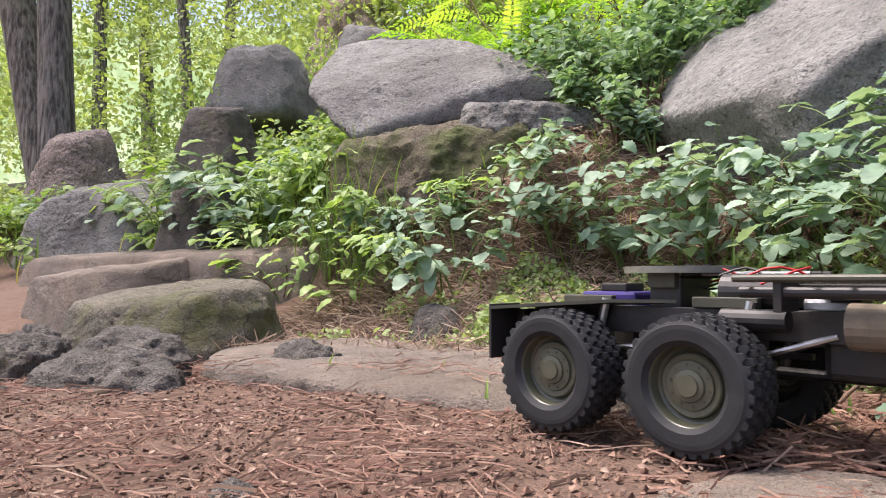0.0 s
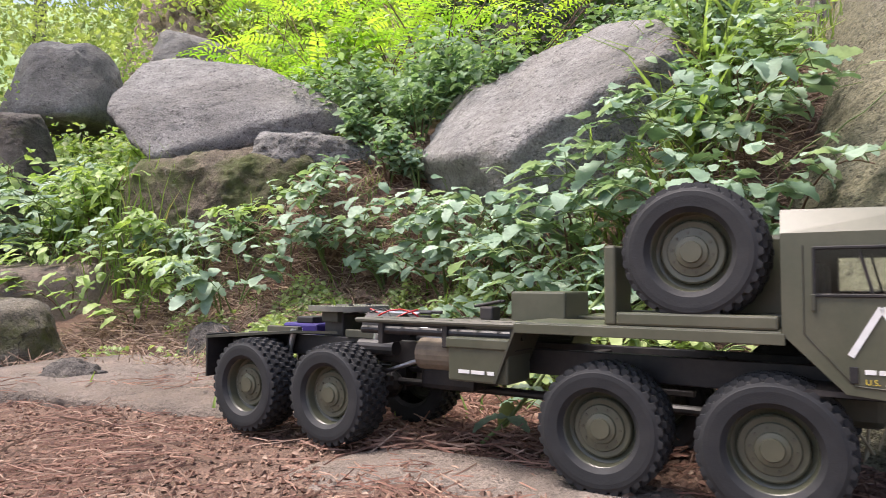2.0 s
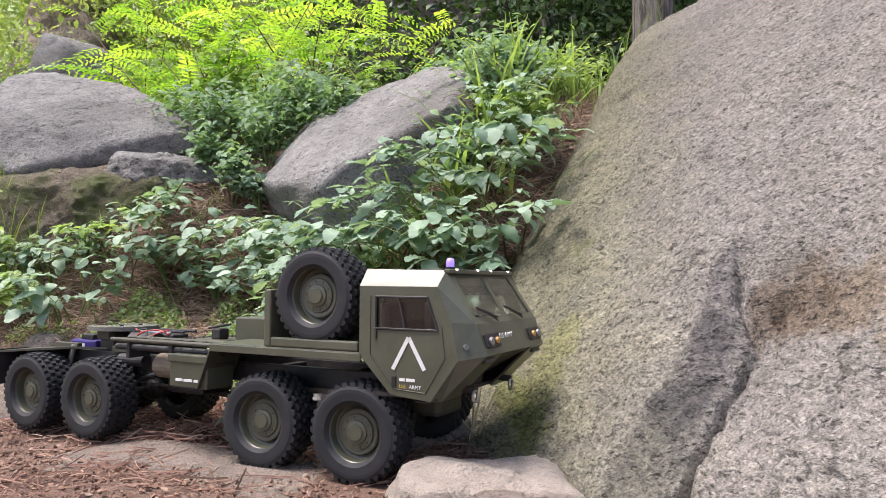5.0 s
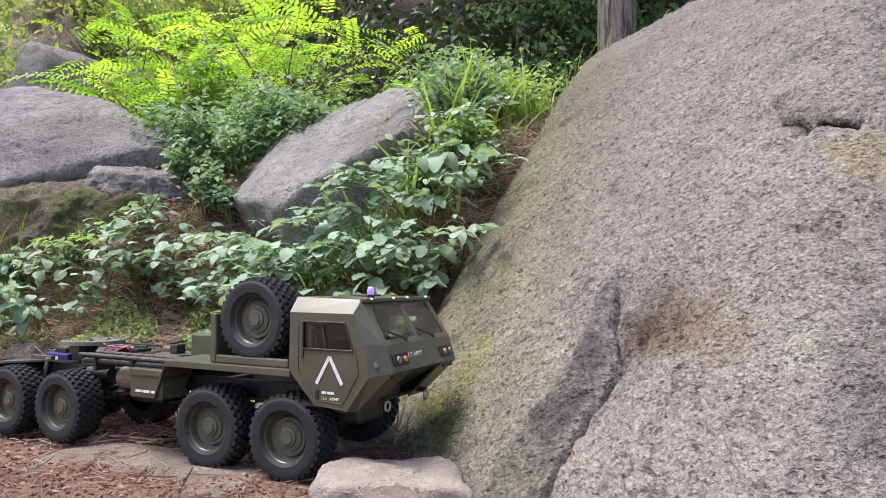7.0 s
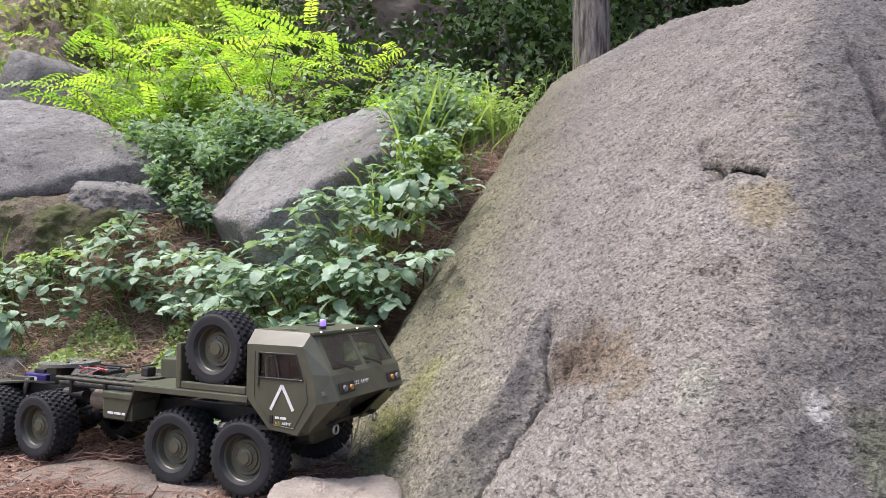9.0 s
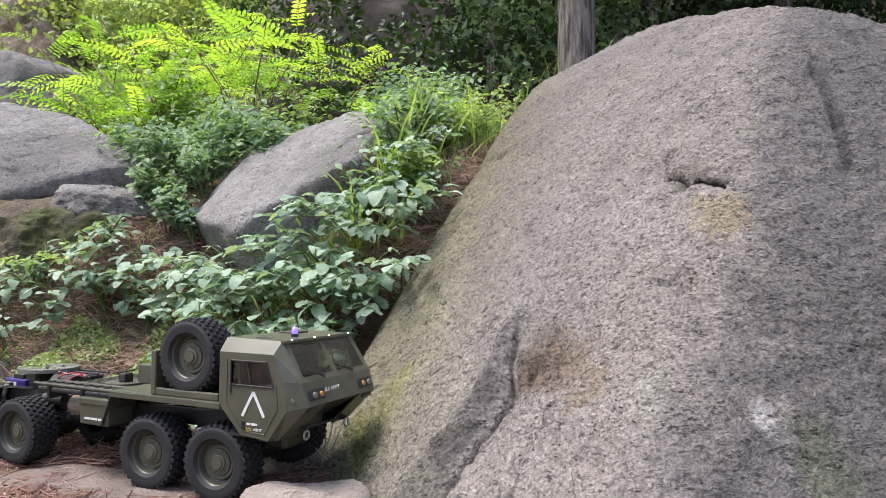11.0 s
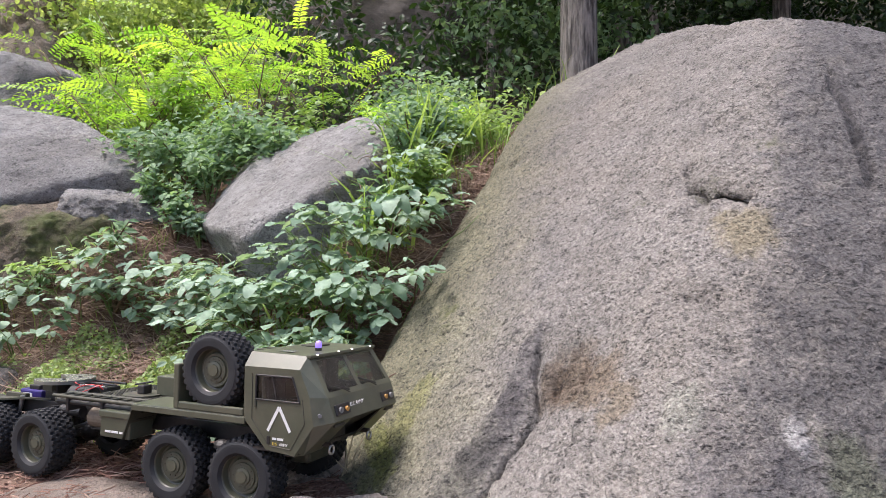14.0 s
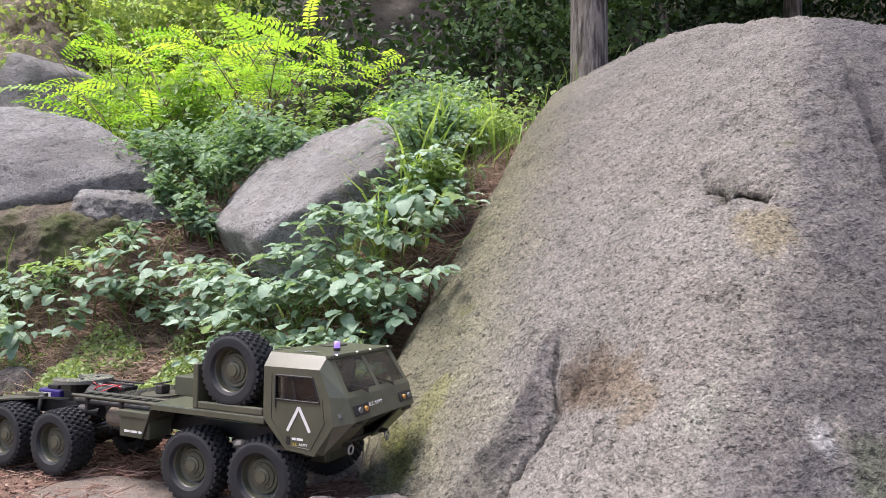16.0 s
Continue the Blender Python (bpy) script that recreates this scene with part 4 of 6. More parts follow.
def cab_side(s):
    y = s * 0.100
    outer = [(SIDE[k][0], y, SIDE[k][1]) for k in "ABCDEFG"]
    hole = [(0.031, y, 0.200), (0.031, y, 0.167), (0.104, y, 0.167), (0.092, y, 0.200)]
    side = part("cab_side", panel(outer, [hole], 0.0025, MID), PAINT, truck)
    part("side_window", panel([(p[0], y * 0.985, p[2]) for p in hole], (), 0.0010, MID), GLASS, side)
    fr = bmesh.new()
    for k in range(4):
        a, b = hole[k], hole[(k + 1) % 4]
        add_cyl(fr, (a[0], y * 1.004, a[2]), (b[0], y * 1.004, b[2]), 0.0013, 6)
    part("window_frame", fr, BLACK, side)
    part("window_bar", cyl((0.066, y * 1.0, 0.167), (0.058, y * 1.0, 0.200), 0.0011, 6), BLACK, side)
    ln = bmesh.new()
    pts = [(0.024, 0.202), (0.024, 0.140), (0.054, 0.106), (0.090, 0.104), (0.112, 0.140), (0.108, 0.172)]
    for a, b in zip(pts, pts[1:]):
        add_cyl(ln, (a[0], y * 1.002, a[1]), (b[0], y * 1.002, b[1]), 0.0006, 5)
    part("door_seam", ln, PAINT_DARK, side)
    part("door_handle", box((0.029, y - 0.002 if s < 0 else y, 0.156), (0.032, y if s < 0 else y + 0.002, 0.168), 0.0006), PAINT_DARK, side)
    part("door_vent", box((0.051, y - 0.0012 if s < 0 else y, 0.108), (0.056, y if s < 0 else y + 0.0012, 0.119), 0.0003), BLACK, side)
    part("step_ring", cyl((0.075, y * 0.93, 0.094), (0.092, y * 0.93, 0.094), 0.0012, 6), BLACK, side)
    for a, b in (((0.052, 0.126), (0.0705, 0.159)), ((0.0705, 0.159), (0.089, 0.127))):
        d = Vector((b[0] - a[0], 0, b[1] - a[1]))
        m = Matrix.Translation(((a[0] + b[0]) / 2, y * 1.004, (a[1] + b[1]) / 2)) @ Matrix.Rotation(-math.atan2(d.z, d.x), 4, "Y")
        bm = bmesh.new()
        bmesh.ops.create_cube(bm, size=1.0, matrix=m @ Matrix.Diagonal((d.length, 0.0006, 0.0042, 1)))
        part("chevron_stroke", bm, WHITE, side, "white painted chevron stroke")
    part("marking", box((0.060, y * 1.003 - 0.0003, 0.1145), (0.0665, y * 1.003 + 0.0003, 0.1175)), WHITE, side)
    part("marking", box((0.0680, y * 1.003 - 0.0003, 0.1145), (0.0780, y * 1.003 + 0.0003, 0.1175)), WHITE, side)
    # black sheet added so that the inside of the cab looks dark
    part("door_lining", panel([(q[0], y * 0.966, q[2]) for q in outer], [[(q[0], y * 0.966, q[2]) for q in hole]], 0.0008, MID), BLACK, side, "black sheet added to darken the cab's inside")
    txt("U.S.", 0.0054, (0.060 if s < 0 else 0.088, y * 1.005, 0.1075), (90, 0, 0 if s < 0 else 180), side, YELLOW)
    txt("ARMY", 0.0054, (0.0715 if s < 0 else 0.0765, y * 1.005, 0.1075), (90, 0, 0 if s < 0 else 180), side, WHITE)
    return side


def txt(words, size, at, turn, parent, mat, name="lettering"):
    cu = bpy.data.curves.new(name, "FONT")
    cu.body, cu.size, cu.extrude = words, size, 0.0002
    tmp = bpy.data.objects.new(name, cu)
    me = bpy.data.meshes.new_from_object(tmp)
    bpy.data.objects.remove(tmp)
    me.materials.clear()
    me.materials.append(mat)
    ob = part(name, me, None, parent, "white stencilled letters")
    ob.matrix_basis = pose(*at, *turn)
    return ob


for s in (-1, 1):
    cab_side(s)


def P(x, y, z):
    return (x, y, z)


JX, JZ, KX, KZ = 0.139, 0.174, 0.150, 0.143
for s in (-1, 1):
    part("corner_post", panel([P(0.103, s * 0.1, 0.211), P(0.104, s * 0.083, 0.2275), P(JX, s * 0.086, JZ), P(0.119, s * 0.1, 0.176)], (), 0.0025, MID), PAINT, truck)
    corner = part("corner_panel", panel([P(0.119, s * 0.1, 0.176), P(JX, s * 0.086, JZ), P(KX, s * 0.084, KZ), P(0.126, s * 0.1, 0.138)], (), 0.0025, MID), PAINT, truck)
    part("turn_signal", cyl((0.130, s * 0.092, 0.152), (0.134, s * 0.0965, 0.152), 0.0027, 14), LENS, corner, "small round grey side lamp")
    part("lower_corner", panel([P(0.126, s * 0.1, 0.138), P(KX, s * 0.084, KZ), P(0.100, s * 0.084, 0.094), P(0.096, s * 0.1, 0.096)], (), 0.0025, MID), PAINT, truck)
    part("undercut_panel", panel([P(KX, s * 0.084, KZ), P(KX, s * 0.042, KZ), P(0.100, s * 0.042, 0.094), P(0.100, s * 0.084, 0.094)], (), 0.0025, MID), PAINT, truck)
    part("roof_side", panel([P(0.010, s * 0.1, 0.211), P(0.103, s * 0.1, 0.211), P(0.104, s * 0.083, 0.2275), P(0.008, s * 0.083, 0.2295)], (), 0.0025, MID), PAINT, truck)
part("radiator_recess", panel([P(KX - 0.002, -0.042, KZ - 0.001), P(KX - 0.002, 0.042, KZ - 0.001), P(0.085, 0.042, 0.105), P(0.085, -0.042, 0.105)], (), 0.002, MID), BLACK, truck, "black recess under the nose")
part("roof_panel", panel([P(0.008, -0.083, 0.2295), P(0.104, -0.083, 0.2275), P(0.106, 0.083, 0.2275), P(0.008, 0.083, 0.2295)], (), 0.0025, MID), PAINT, truck)
# another added dark sheet, just under the roof
part("roof_lining", box((0.012, -0.080, 0.2235), (0.100, 0.080, 0.2243)), BLACK, truck, "black sheet added under the roof to darken the cab")
part("roof_brow", box((0.102, -0.085, 0.2245), (0.110, 0.085, 0.2290), 0.001), PAINT, truck)
front = part("front_panel", panel([P(JX, -0.086, JZ), P(JX, 0.086, JZ), P(KX, 0.084, KZ), P(KX, -0.084, KZ)], (), 0.0025, MID), PAINT, truck)


def on_screen(u, v):
    """A point of the windscreen: u across from -1 to 1, v up from 0 to 1."""
    w = 0.086 + (0.083 - 0.086) * v
    return (JX + (0.104 - JX) * v, u * w, JZ + (0.2275 - JZ) * v)


panes = [[on_screen(s * 0.05, 0.12), on_screen(s * 0.05, 0.88), on_screen(s * 0.86, 0.88), on_screen(s * 0.90, 0.12)] for s in (-1, 1)]
ws = part("windscreen_frame", panel([on_screen(-1, 0), on_screen(1, 0), on_screen(1, 1), on_screen(-1, 1)], panes, 0.0025, MID), PAINT, truck)
for pane in panes:
    part("windscreen_pane", panel([Vector(p) + Vector((-0.001, 0, -0.0006)) for p in pane], (), 0.0008, MID), GLASS, ws)
for s in (-1, 1):
    wp = bmesh.new()
    a, b = Vector(on_screen(s * 0.42, 0.0)), Vector(on_screen(s * 0.42 - 0.40, 0.22))
    off = Vector((0.003, 0, 0.002))
    add_cyl(wp, a + off, Vector(on_screen(s * 0.42 - 0.2, 0.16)) + off, 0.0009, 6)
    add_cyl(wp, Vector(on_screen(s * 0.42 - 0.42, 0.26)) + off, Vector(on_screen(s * 0.42 + 0.02, 0.06)) + off, 0.0013, 6)
    part("wiper", wp, BLACK, ws, "black windscreen wiper")


def on_front(u, v):
    return Vector((KX + (JX - KX) * v, u * 0.085, KZ + (JZ - KZ) * v))


for s in (-1, 1):
    c = on_front(s * 0.72, 0.45)
    turn = Matrix.Rotation(-math.atan2(KX - JX, JZ - KZ), 4, "Y")
    bm = bmesh.new()
    add_box(bm, c - Vector((0.001, 0.017, 0.0075)), c + Vector((0.003, 0.017, 0.0075)), 0.0015, turn)
    bez = part("headlamp_bezel", bm, BLACK, front)
    for k, m in ((0.0075, LENS), (-0.0075, AMBER)):
        y = s * 0.72 * 0.085 + s * k
        part("headlamp" if m is LENS else "amber_lamp", cyl((c.x + 0.0025, y, c.z), (c.x + 0.0055, y, c.z), 0.0042 if m is LENS else 0.0034, 16), m, bez, "round headlamp lens" if m is LENS else "amber lamp")
    bm = bmesh.new()
    c2 = Vector((KX - 0.005, s * 0.068, KZ - 0.006))
    part("marker_slot", box(c2 - Vector((0.002, 0.012, 0.002)), c2 + Vector((0.002, 0.012, 0.002)), 0.0005), BLACK, front)
    ring = [(0.0058 + 0.0016 * math.cos(a), 0.0016 * math.sin(a)) for a in np.linspace(0, 2 * math.pi, 9)]
    hook = part("tow_shackle", lathe(ring, 18), STEEL, truck, "steel tow shackle", True)
    hook.matrix_basis = pose(0.122, s * 0.05, 0.097, 0, 0, 90)
    part("shackle_bracket", box((0.105, s * 0.05 - 0.003, 0.1005), (0.123, s * 0.05 + 0.003, 0.107), 0.001), BLACK, truck)
t_at = on_front(-0.50, 0.50)
txt("U.S. ARMY", 0.0078, (t_at.x + 0.0016, t_at.y, t_at.z - 0.001), (90 - 0, 0, 90), front, WHITE)
part("cab_floor", box((0.012, -0.096, 0.097), (0.100, 0.096, 0.101)), BLACK, truck)
part("cab_rear_wall", panel([P(0.0105, -0.0985, 0.211), P(0.0105, -0.081, 0.2275), P(0.0105, 0.081, 0.2275), P(0.0105, 0.0985, 0.211), P(0.0105, 0.0985, 0.140), P(0.0105, -0.0985, 0.140)], [[P(0.0105, -0.085, 0.208), P(0.0105, 0.085, 0.208), P(0.0105, 0.085, 0.170), P(0.0105, -0.085, 0.170)]], 0.002, MID), PAINT_DARK, truck)
for y in (-0.05, 0.05):
    seat = part("cab_seat", box((0.022, y - 0.022, 0.125), (0.066, y + 0.022, 0.142), 0.004), CLOTH, truck)
    part("seat_back", box((0.016, y - 0.022, 0.140), (0.028, y + 0.022, 0.192), 0.004), CLOTH, seat)
part("dashboard", box((0.100, -0.082, 0.148), (0.132, 0.082, 0.170), 0.004), BLACK, truck)
part("engine_cover", box((0.02, -0.022, 0.100), (0.10, 0.022, 0.155), 0.004), BLACK, truck)
sw = lathe([(0.0155, -0.001), (0.0165, 0), (0.0155, 0.001), (0.0145, 0), (0.0155, -0.001)], 20)
add_box(sw, (-0.015, -0.0008, -0.0012), (0.015, 0.0008, 0.0012))
st_w = part("steering_wheel", sw, BLACK, truck)
st_w.matrix_basis = pose(0.096, 0.05, 0.172, 90, 0, 0) @ pose(0, 0, 0, 25, 0, 0)
beacon = part("beacon", cyl((0.078, -0.022, 0.2285), (0.078, -0.022, 0.2325), 0.0052, 16), BLACK, truck)
bl = lathe([(0.0, 0.0), (0.0044, 0.0), (0.0046, 0.006), (0.0036, 0.0095), (0.0, 0.0105)], 16)
lens = part("beacon_lens", bl, BEACON, beacon, "glowing blue-red beacon lens", True)
lens.matrix_basis = pose(0.078, -0.022, 0.2325, 90, 0, 0)
for y in (-0.070, -0.018, 0.018, 0.070):
    part("marker_light", box((0.1085, y - 0.0016, 0.22758), (0.1108, y + 0.0016, 0.22956), 0.0004), WHITE_LED, truck, "small white marker light")
hatch = part("roof_hatch", box((0.022, 0.012, 0.2285), (0.050, 0.050, 0.2315), 0.0012), PAINT_DARK, truck)
part("roof_marking", box((0.040, -0.066, 0.22955), (0.064, -0.048, 0.22959), 0.0), LENS, truck, "faded pale roof marking")

# decks, fenders, boxes and frame behind the cab
for s in (-1, 1):
    part("fender_deck", box((-0.205, s * 0.100 if s < 0 else 0.030, 0.134), (0.010, -0.030 if s < 0 else 0.100, 0.141), 0.0012), PAINT, truck)
    part("fender_lip", box((-0.205, s * 0.1 - 0.001, 0.131), (0.012, s * 0.1 + 0.001, 0.1395), 0.0006), PAINT, truck)
    part("mudguard", panel([P(-0.205, s * 0.1, 0.136), P(-0.205, s * 0.045, 0.136), P(-0.226, s * 0.045, 0.085), P(-0.226, s * 0.1, 0.085)], (), 0.002, (-0.1, 0, 0.1)), PAINT_DARK, truck)
    part("rear_fender_bar", panel([P(-0.47, s * 0.040, 0.118), P(-0.632, s * 0.040, 0.110), P(-0.632, s * 0.100, 0.110), P(-0.52, s * 0.060, 0.118)], (), 0.003, (-0.5, 0, 0.0)), PAINT_DARK, truck)
    part("mud_flap", box((-0.634, s * 0.098 if s < 0 else 0.055, 0.060), (-0.631, -0.055 if s < 0 else 0.098, 0.112), 0.0005), BLACK, truck)
    storage = part("storage_box", box((-0.278, s * 0.095 if s < 0 else 0.050, 0.083), (-0.214, -0.050 if s < 0 else 0.095, 0.122), 0.002), PAINT, truck)
    part("box_lid", box((-0.280, s * 0.097 if s < 0 else 0.048, 0.114), (-0.212, -0.048 if s < 0 else 0.097, 0.124), 0.0015), PAINT, storage)
    for u0, u1 in ((-0.266, -0.254), (-0.252, -0.238), (-0.235, -0.228)):
        part("marking", box((u0, s * 0.0955 - 0.0004, 0.0910), (u1, s * 0.0955 + 0.0004, 0.0942)), WHITE, storage)
    part("fuel_tank", cyl((-0.330, s * 0.062, 0.103), (-0.278, s * 0.062, 0.103), 0.016, 20), DUSTY, truck, "dust-covered brown cylinder")
part("carrier_post", box((-0.122, -0.100, 0.141), (-0.112, -0.060, 0.206), 0.002), PAINT, truck, "olive post of the spare wheel carrier")
part("carrier_rail", box((-0.112, -0.100, 0.141), (0.008, -0.094, 0.152), 0.002), PAINT, truck)
part("carrier_rail", box((-0.112, -0.062, 0.141), (0.008, -0.055, 0.152), 0.002), PAINT, truck)
part("carrier_bolt", box((-0.060, -0.099, 0.150), (-0.048, -0.094, 0.158), 0.001), PAINT_DARK, truck)
hood = part("engine_hood", box((-0.100, -0.045, 0.141), (0.006, 0.095, 0.214), 0.004), PAINT, truck, "ribbed olive engine hood behind the cab")
for k in range(5):
    part("hood_rib", box((-0.092, -0.030 + 0.026 * k, 0.214), (-0.012, -0.022 + 0.026 * k, 0.2165), 0.0006), PAINT, hood)
mesh_deck = part("perforated_deck", box((-0.370, -0.050, 0.128), (-0.195, 0.085, 0.132), 0.001), BLACK, truck, "black perforated deck plate")
pin = bmesh.new()
for i in range(22):
    for j in range(16):
        x, y = -0.365 + i * 0.0076, -0.045 + j * 0.0082
        add_box(pin, (x, y, 0.132), (x + 0.0040, y + 0.0044, 0.1328))
part("tread_pattern", pin, PAINT_DARK, mesh_deck)
part("deck_box", box((-0.262, 0.000, 0.133), (-0.200, 0.062, 0.166), 0.002), PAINT, truck, "olive box on the deck")
disc = part("deck_disc", cyl((-0.285, -0.005, 0.133), (-0.285, -0.005, 0.1355), 0.033, 30), PAINT_DARK, truck)
wn_bm = box((-0.292, -0.014, 0.1355), (-0.276, 0.004, 0.150), 0.002)
add_cyl(wn_bm, (-0.300, -0.010, 0.150), (-0.268, -0.010, 0.156), 0.0016, 8)
add_cyl(wn_bm, (-0.300, -0.002, 0.150), (-0.268, -0.002, 0.156), 0.0016, 8)
part("winch_block", wn_bm, BLACK, disc)
for y in (-0.086, -0.056):
    part("ladder_rail", cyl((-0.400, y, 0.136), (-0.200, y, 0.136), 0.0028, 10), PAINT_DARK, truck)
for k in range(9):
    x = -0.392 + 0.0225 * k
    part("ladder_rung", cyl((x, -0.086, 0.136), (x + 0.004, -0.056, 0.136), 0.0019, 8), PAINT_DARK, truck)
part("exhaust_pipe", cyl((-0.398, -0.078, 0.126), (-0.206, -0.078, 0.126), 0.0042, 12), BLACK, truck)
for x in (-0.37, -0.29, -0.215):
    part("ladder_bracket", box((x - 0.003, -0.084, 0.112), (x + 0.003, -0.050, 0.135), 0.0008), BLACK, truck)
for y in (-0.012, 0.012, 0.034):
    part("air_line", cyl((-0.46, y, 0.140), (-0.372, y, 0.140), 0.002, 8), STEEL if y < 0 else BLACK, truck)
rim_pts = [(-0.487 + 0.050 * math.cos(a), 0.050 * math.sin(a), 0.147) for a in np.linspace(-math.pi + 0.50, math.pi - 0.50, 40)]
fifth = part("fifth_wheel", panel(rim_pts + [(-0.492, 0.010, 0.147), (-0.486, 0.0, 0.147), (-0.492, -0.010, 0.147)], (), 0.006, (-0.487, 0, 0.0)), COUPLING, truck, "round coupling plate with a notch, paled for the sky it reflects")
for y in (-0.016, 0.016):
    part("coupling_bolt", cyl((-0.470, y, 0.147), (-0.470, y, 0.149), 0.003, 8), BLACK, fifth)
for y in (-0.030, 0.030):
    part("coupling_lug", box((-0.500, y - 0.005, 0.128), (-0.474, y + 0.005, 0.142), 0.001), PAINT_DARK, truck)
part("coupling_stand", box((-0.502, -0.028, 0.110), (-0.472, 0.028, 0.138), 0.002), BLACK, truck)
bat = part("battery_pack", box((-0.580, -0.022, 0.100), (-0.520, 0.022, 0.124), 0.003), PURPLE, truck, "purple-wrapped battery pack")
part("battery_label", box((-0.570, -0.0225, 0.108), (-0.545, 0.0225, 0.118), 0.0), WHITE, bat)
part("motor", cyl((-0.435, -0.022, 0.125), (-0.385, -0.022, 0.125), 0.015, 20), BLACK, truck)
for k in range(3):
    pts = [(-0.44 + 0.01 * j, -0.025 + 0.01 * math.sin(j * 0.9 + k), 0.138 + 0.007 * math.sin(j * 0.8 + 2 * k)) for j in range(8)]
    v, f = tube_data(pts, 0.0011, 0.0011, 6)
    part("wire", mesh_of("wire", v, f, RED if k else BLACK, True), None, truck)
# links, dampers, brackets and boxes over the rear axles
for s in (-1, 1):
    for ax in AXLES[2:]:
        part("damper", cyl((ax + 0.016, s * 0.052, R - 0.004), (ax + 0.030, s * 0.046, 0.118), 0.0042, 10), STEEL, truck, "steel damper")
        part("coil_spring", cyl((ax - 0.012, s * 0.050, R + 0.012), (ax - 0.012, s * 0.048, 0.108), 0.0068, 12), BLACK, truck)
        part("axle_bracket", box((ax - 0.020, s * 0.040 - 0.004, 0.112), (ax + 0.034, s * 0.040 + 0.004, 0.121), 0.001), PAINT_DARK, truck)
    part("trailing_link", cyl((AXLES[3], s * 0.046, R + 0.020), (AXLES[2], s * 0.046, R + 0.024), 0.0026, 8), STEEL, truck)
    part("trailing_link", cyl((AXLES[2], s * 0.044, R + 0.010), (-0.345, s * 0.040, 0.094), 0.0026, 8), STEEL, truck)
    part("tail_lamp", box((-0.637, s * 0.080 - 0.006, 0.098), (-0.633, s * 0.080 + 0.006, 0.106), 0.0006), LENS, truck)
    part("air_tank", cyl((-0.425, s * 0.050, 0.104), (-0.375, s * 0.050, 0.104), 0.0085, 14), BLACK, truck)
part("servo_box", box((-0.420, 0.004, 0.112), (-0.386, 0.034, 0.136), 0.002), BLACK, truck)
part("speed_controller", box((-0.560, -0.018, 0.124), (-0.532, 0.014, 0.132), 0.0015), BLACK, truck)
part("motor_can", cyl((-0.380, 0.010, 0.112), (-0.340, 0.010, 0.112), 0.016, 20), STEEL, truck, "steel motor can")
for k in range(4):
    pts = [(-0.53 + 0.012 * j, 0.022 + 0.010 * math.sin(j * 0.7 + 1.7 * k), 0.132 + 0.006 * math.sin(j * 0.9 + k)) for j in range(12)]
    v, f = tube_data(pts, 0.0010, 0.0010, 6)
    part("wire", mesh_of("wire", v, f, RED if k == 2 else BLACK, True), None, truck)
part("rear_cross_bar", box((-0.632, -0.06, 0.088), (-0.622, 0.06, 0.106), 0.002), BLACK, truck)
part("transfer_case", box((-0.36, -0.028, 0.060), (-0.29, 0.030, 0.100), 0.006), BLACK, truck)
part("front_gearbox", box((-0.03, -0.03, 0.065), (0.07, 0.03, 0.098), 0.006), PAINT_DARK, truck)


# ---- plants and litter ----
rng = np.random.default_rng(7)


def ground_exact(x, y):
    return ground_z(x, y) + 0.006 * (1 + 1.5 * float(smooth01(1.0, 1.4, y))) * noise.fractal(Vector((x * 9, y * 9, 0.3)), 1.0, 2.0, 4)


def top_z(x, y):
    """Ground, or the great rock where it stands above the ground."""
    g = ground_exact(x, y)
    return max(g, float(rock_height(np.array(x), np.array(y))))


def leaf_data(length, width, teeth=7, fold=0.18, curl=0.25, tip=1.6):
    """One leaf blade: from its stalk at the origin along x, folded at the midrib, its tip bent down, its rim toothed."""
    n = teeth
    verts, faces = [], []
    for i in range(n + 1):
        s = i / n
        w = width * 0.5 * 1.62 * (s ** 0.50) * (1 - s) ** 0.68 if 0 < i < n else width * (0.07 if i == 0 else 0.012)
        w *= 1.0 + (0.09 if i % 2 else -0.06)
        x = length * s
        z = -curl * length * s * s + 0.06 * length * math.sin(math.pi * s)
        rise = 0.016 * length * (1 if i % 2 else -1)
        verts += [(x + 0.05 * length * (i < n), -w, z + fold * w + rise), (x, 0, z), (x + 0.05 * length * (i < n), w, z + fold * w + rise)]
    for i in range(n):
        b = 3 * i
        faces += [(b, b + 3, b + 4, b + 1), (b + 1, b + 4, b + 5, b + 2)]
    return verts, faces


def leaf_meshes(name, mat, length, width, count=4, **kw):
    out = []
    for i in range(count):
        k = 1 + 0.12 * math.sin(2.3 * i)
        v, f = leaf_data(length, width * k, fold=0.06 + 0.08 * (i % 3), curl=0.02 + 0.09 * (i % 4), **kw)
        v = [(x, y + 0.05 * length * math.sin(3 * x / length + i), z + 0.03 * length * math.sin(7 * x / length + 5 * y / width + i)) for x, y, z in v]
        out.append(mesh_of(name, v, f, mat, True))
    return out


BRAMBLE = leaf_meshes("leaf", BRAMBLE_LEAF, 0.055, 0.040, 5, teeth=11)
YOUNG = leaf_meshes("leaf", YOUNG_LEAF, 0.058, 0.034, 4)
HERB = leaf_meshes("leaf", COVER_LEAF, 0.034, 0.020, 3)
YELLOWED = leaf_meshes("leaf", YELLOW_LEAF, 0.055, 0.026, 1)


def leaf_pose(at, heading, tilt, roll, size):
    return Matrix.Translation(at) @ Matrix.Rotation(heading, 4, "Z") @ Matrix.Rotation(tilt, 4, "Y") @ Matrix.Rotation(roll, 4, "X") @ Matrix.Diagonal((size, size, size, 1))


